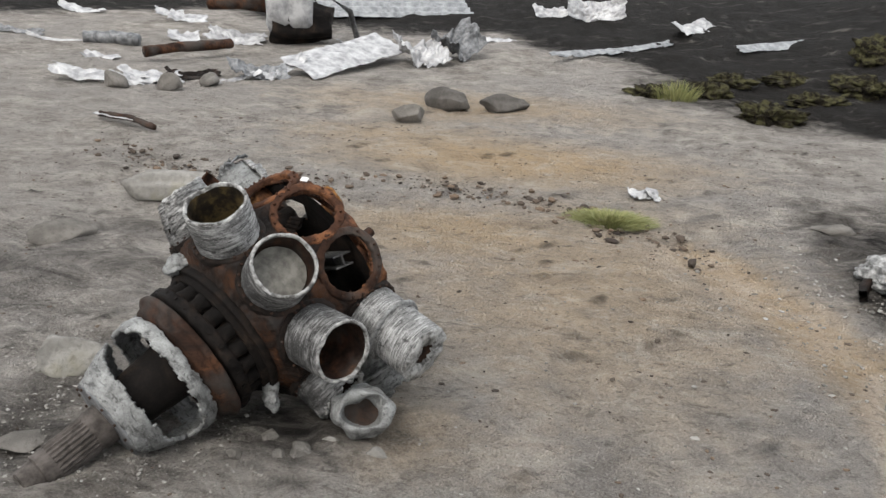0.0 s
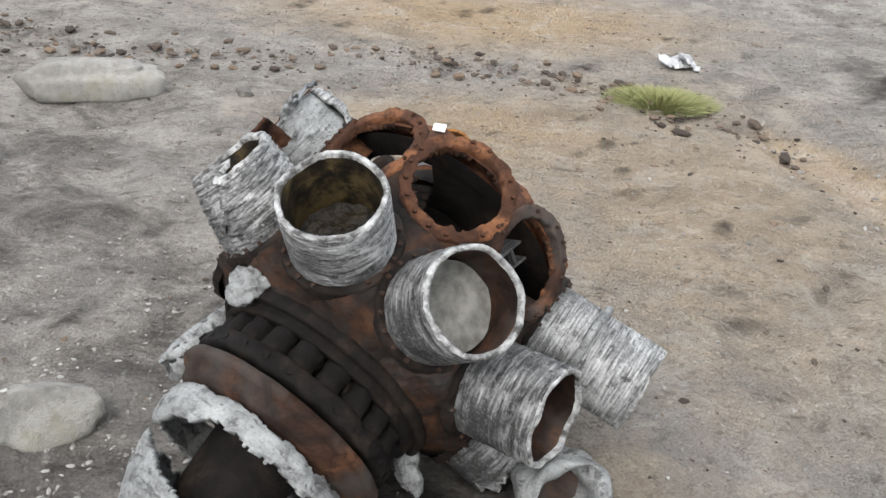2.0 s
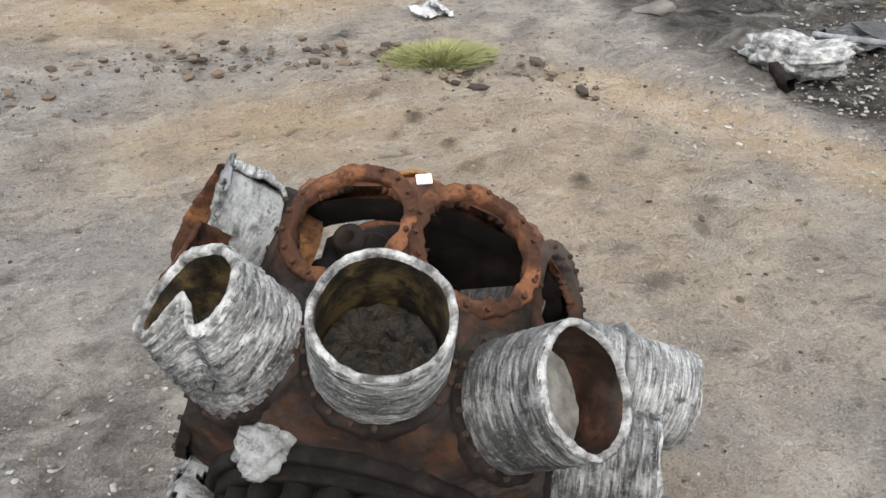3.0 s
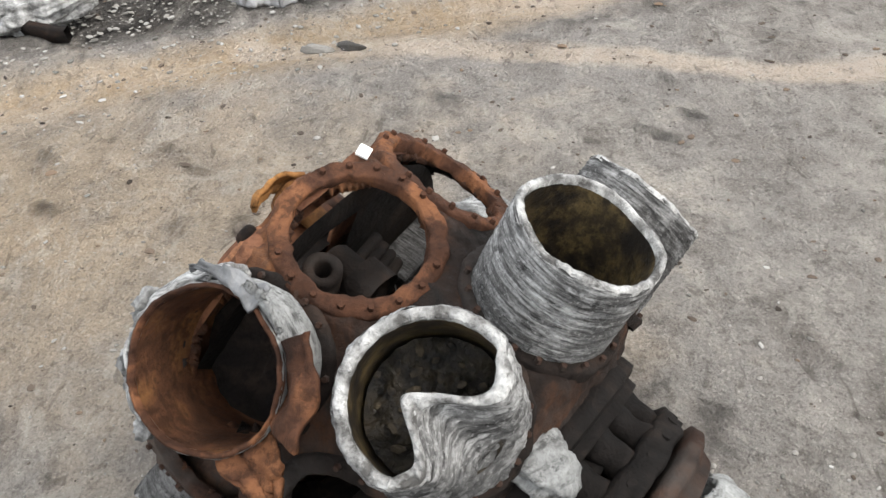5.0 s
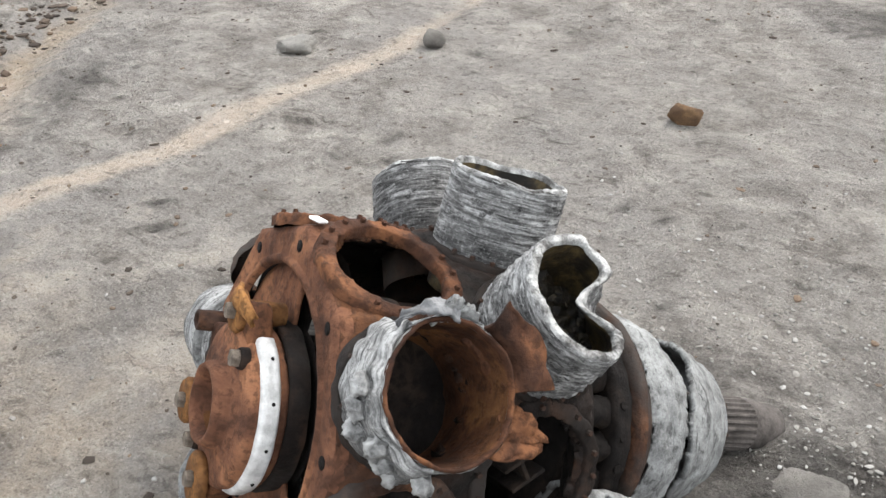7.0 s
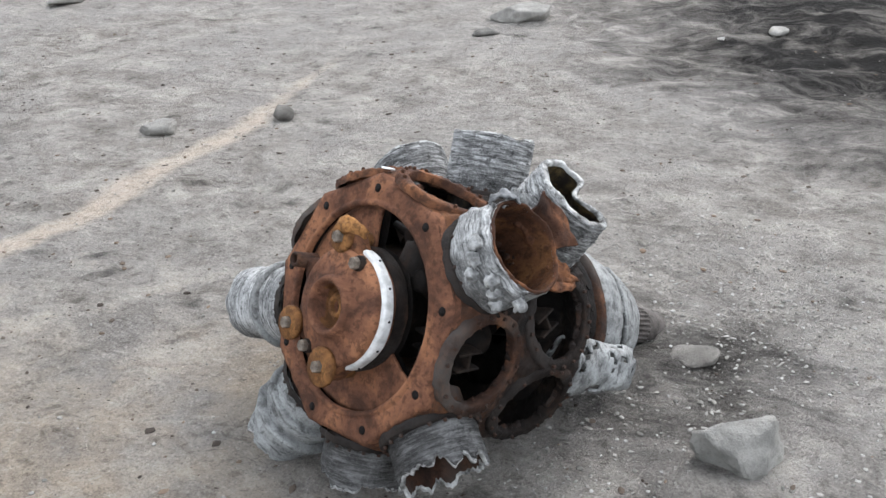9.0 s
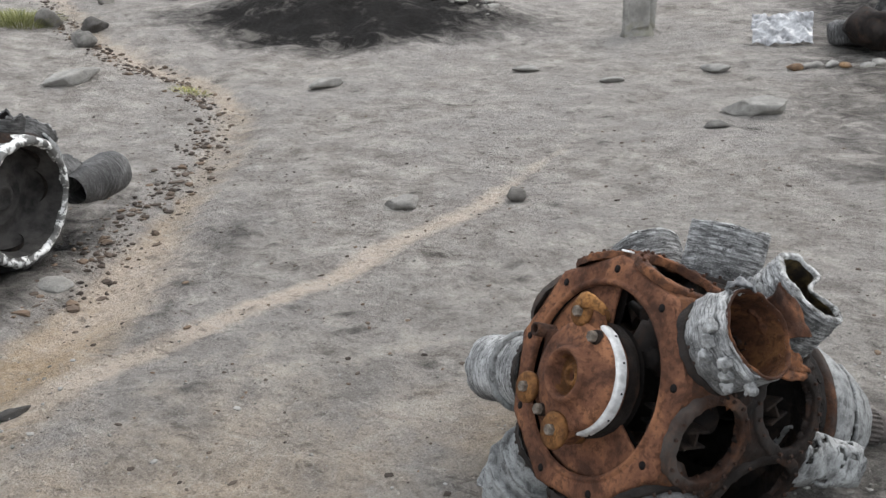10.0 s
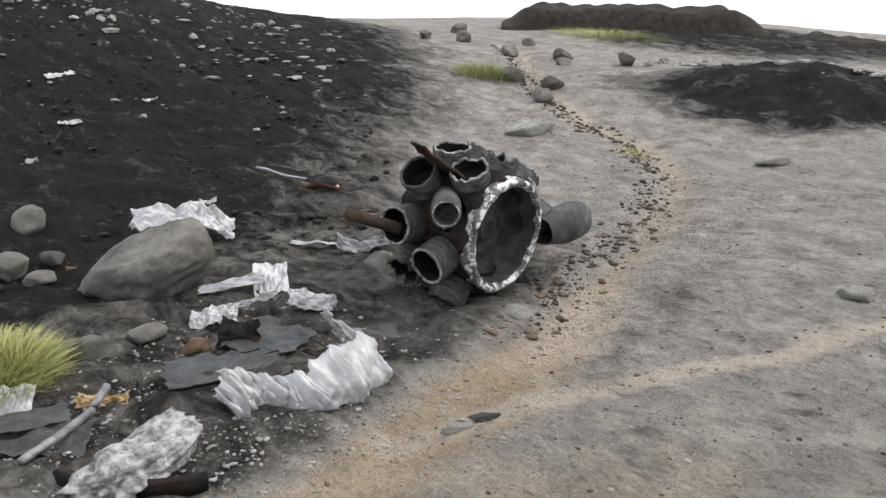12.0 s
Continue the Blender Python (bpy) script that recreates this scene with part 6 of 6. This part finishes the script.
def clump(x, y, rx, ry, h, seed):
    """A ragged mound of mossy peat."""
    bm = bmesh.new()
    bmesh.ops.create_icosphere(bm, subdivisions=5, radius=1)
    for v in bm.verts:
        c = v.co.copy()
        k = 0.8 + 0.45 * rnd(c, 1.7, seed) + 0.28 * rnd(c, 4.5, seed) + 0.16 * rnd(c, 12, seed)
        v.co = Vector((c.x * rx * k, c.y * ry * k, c.z * h * k))
    ob = part("heather_clump", bm, MOSS)
    ob.location = (x, y, land(x, y) + 0.01)
    return tagged(ob, "ragged brown-green heather clump on peat", "heather")


for k, (x, y, rx, ry, h) in enumerate(((1.0, 8.45, 0.26, 0.2, 0.10), (1.45, 8.6, 0.3, 0.22, 0.13), (1.85, 7.85, 0.34, 0.22, 0.14), (2.3, 8.35, 0.36, 0.26, 0.13), (2.75, 8.9, 0.4, 0.3, 0.14), (3.2, 10.0, 0.5, 0.35, 0.3), (2.2, 9.2, 0.3, 0.22, 0.1), (1.7, 9.1, 0.26, 0.2, 0.1))):
    clump(x, y, rx * 0.8, ry * 0.8, h * 0.8, k + 1)
tuft(6.95, -1.15, 0.38, 0.28, 0.17, 1600, GRASS, "green grass patch on the far slope", 30)
tuft(8.2, -4.3, 0.9, 0.35, 0.16, 900, GRASS_DRY, "brown moor grass below the peat hag", 31)
tuft(4.2, -0.35, 0.14, 0.1, 0.06, 200, GRASS_DRY, "small mossy tuft in the gully", 32)
for k, (x, y, z, m) in enumerate(((6.65, -1.25, 0.34, STONE), (6.3, -1.45, 0.3, STONE_DARK), (5.9, -0.95, 0.3, STONE), (6.1, -1.1, 0.22, STONE), (6.45, -2.75, 0.34, STONE_DARK), (7.8, -2.2, 0.3, STONE), (7.2, -2.5, 0.3, STONE_DARK), (7.0, -2.3, 0.22, STONE), (8.2, -2.9, 0.25, STONE), (8.8, -2.3, 0.3, STONE), (9.2, -2.0, 0.26, STONE), (9.6, -2.9, 0.3, STONE))):
    stone(x, y, z * 0.85, z * 0.66, z * 0.55, 37 * k, 120 + k, m, "rough gritstone on the far slope", detail=3)


def peat_hag(line, wide, tall, seed):
    """A bank of cut peat with steep ragged sides and a flat turf top."""
    verts, faces = [], []
    n, m = 120, 14
    for i in range(n + 1):
        t = i / n * (len(line) - 1)
        k = min(int(t), len(line) - 2)
        (ax, ay), (bx, by) = line[k], line[k + 1]
        x, y = ax + (bx - ax) * (t - k), ay + (by - ay) * (t - k)
        d = Vector((by - ay, ax - bx, 0)).normalized()
        taper = float(smooth_step(0, 0.12, i / n) * smooth_step(1, 0.8, i / n))
        for j in range(m + 1):
            u = j / m * 2 - 1
            rise = (1 - abs(u) ** 5) * tall * (0.35 + 0.65 * taper) * (1 + 0.16 * rnd((x, y, 0), 1.1, seed)) + 0.07 * rnd((x * 3, y * 3, u * 2), 1.4, seed)
            px, py = x + d.x * wide * u * (1 + 0.25 * rnd((x, y, u), 1.7, seed)), y + d.y * wide * u
            verts.append((px, py, land(px, py) - 0.06 + max(rise, 0) * (1 if abs(u) < 1 else 0)))
    for i in range(n):
        for j in range(m):
            a = i * (m + 1) + j
            faces.append((a, a + 1, a + m + 2, a + m + 1))
    return tagged(mesh_object("peat_hag", verts, faces, PEAT), "dark overhanging peat hag on the skyline", "peat bank")


peat_hag([(10.2, -4.2), (9.2, -5.2), (8.2, -6.1), (7.5, -6.9)], 0.7, 0.37, 1)
peat_hag([(7.2, -7.3), (6.6, -7.7), (6.1, -8.2)], 0.6, 0.14, 2)

# gravel
near = lambda g: (g.uniform(-2.4, 4.4), g.uniform(-0.4, 7.0))
scatter("gravel", 6500, 1, CHIPS, (0.002, 0.008), near, "scattered pale gravel chips")
scatter("gravel", 6500, 2, CHIPS, (0.0015, 0.0085), lambda g: (g.gauss(-0.85, 0.4), g.gauss(2.8, 0.6)), "grey gravel round the engine")
scatter("gravel", 2600, 3, CHIPS, (0.003, 0.015), lambda g: (g.gauss(2.2, 0.5), g.gauss(4.2, 0.5)), "grey gravel by the far wreckage")
scatter("soil_crumbs", 4200, 4, CRUMBS, (0.003, 0.015), near, "dark soil crumbs", 0.3)


def along(line, spread):
    def pick(g):
        k = g.randrange(len(line) - 1)
        t = g.random()
        (ax, ay), (bx, by) = line[k], line[k + 1]
        return ax + (bx - ax) * t + g.gauss(0, spread), ay + (by - ay) * t + g.gauss(0, spread)
    return pick


scatter("rill_stones", 1500, 5, CRUMBS, (0.006, 0.034), along([(a + 0.13, b + 0.1) for a, b in GULLY[3:]], 0.085), "brown stones along the washed gully")
scatter("rill_stones", 500, 6, CRUMBS, (0.006, 0.035), along(CRACK_LINE, 0.1), "brown crumbled stones along a soil crack")
scatter("bank_stones", 90, 17, CHIPS, (0.015, 0.09), lambda g: (g.gauss(8.9, 0.35), g.gauss(2.5, 0.7)), "pale stones along the top of the peat bank", 0.5)
scatter("bank_stones", 190, 7, CHIPS, (0.008, 0.055), lambda g: (g.uniform(5.0, 12), g.uniform(-1.0, 5)), "pale stones scattered on the peat bank", accept=lambda x, y, g: y > 3.2 - 0.35 * x)
scatter("bank_stones", 200, 8, CHIPS, (0.02, 0.09), lambda g: (g.uniform(2.8, 6.4), g.gauss(-3.2, 0.15)), "pale stones along the back of a peat mound")
scatter("bank_stones", 46, 21, CHIPS, (0.03, 0.10), lambda g: (g.gauss(7.7, 0.5), g.gauss(0.8, 0.55)), "pale flat stones on the peat slope", 0.28)
scatter("bank_stones", 60, 22, CHIPS, (0.03, 0.11), lambda g: (g.gauss(9.6, 0.5), g.gauss(0.3, 0.7)), "pale flat stones near the bank's crest", 0.28)
scatter("peat_crumbs", 1300, 23, PEAT, (0.01, 0.04), lambda g: (g.uniform(3.6, 8.5), g.uniform(0.6, 5.0)), "dark peat crumbs on the bank", 0.5, accept=lambda x, y, g: y > 5.2 - 0.75 * x)
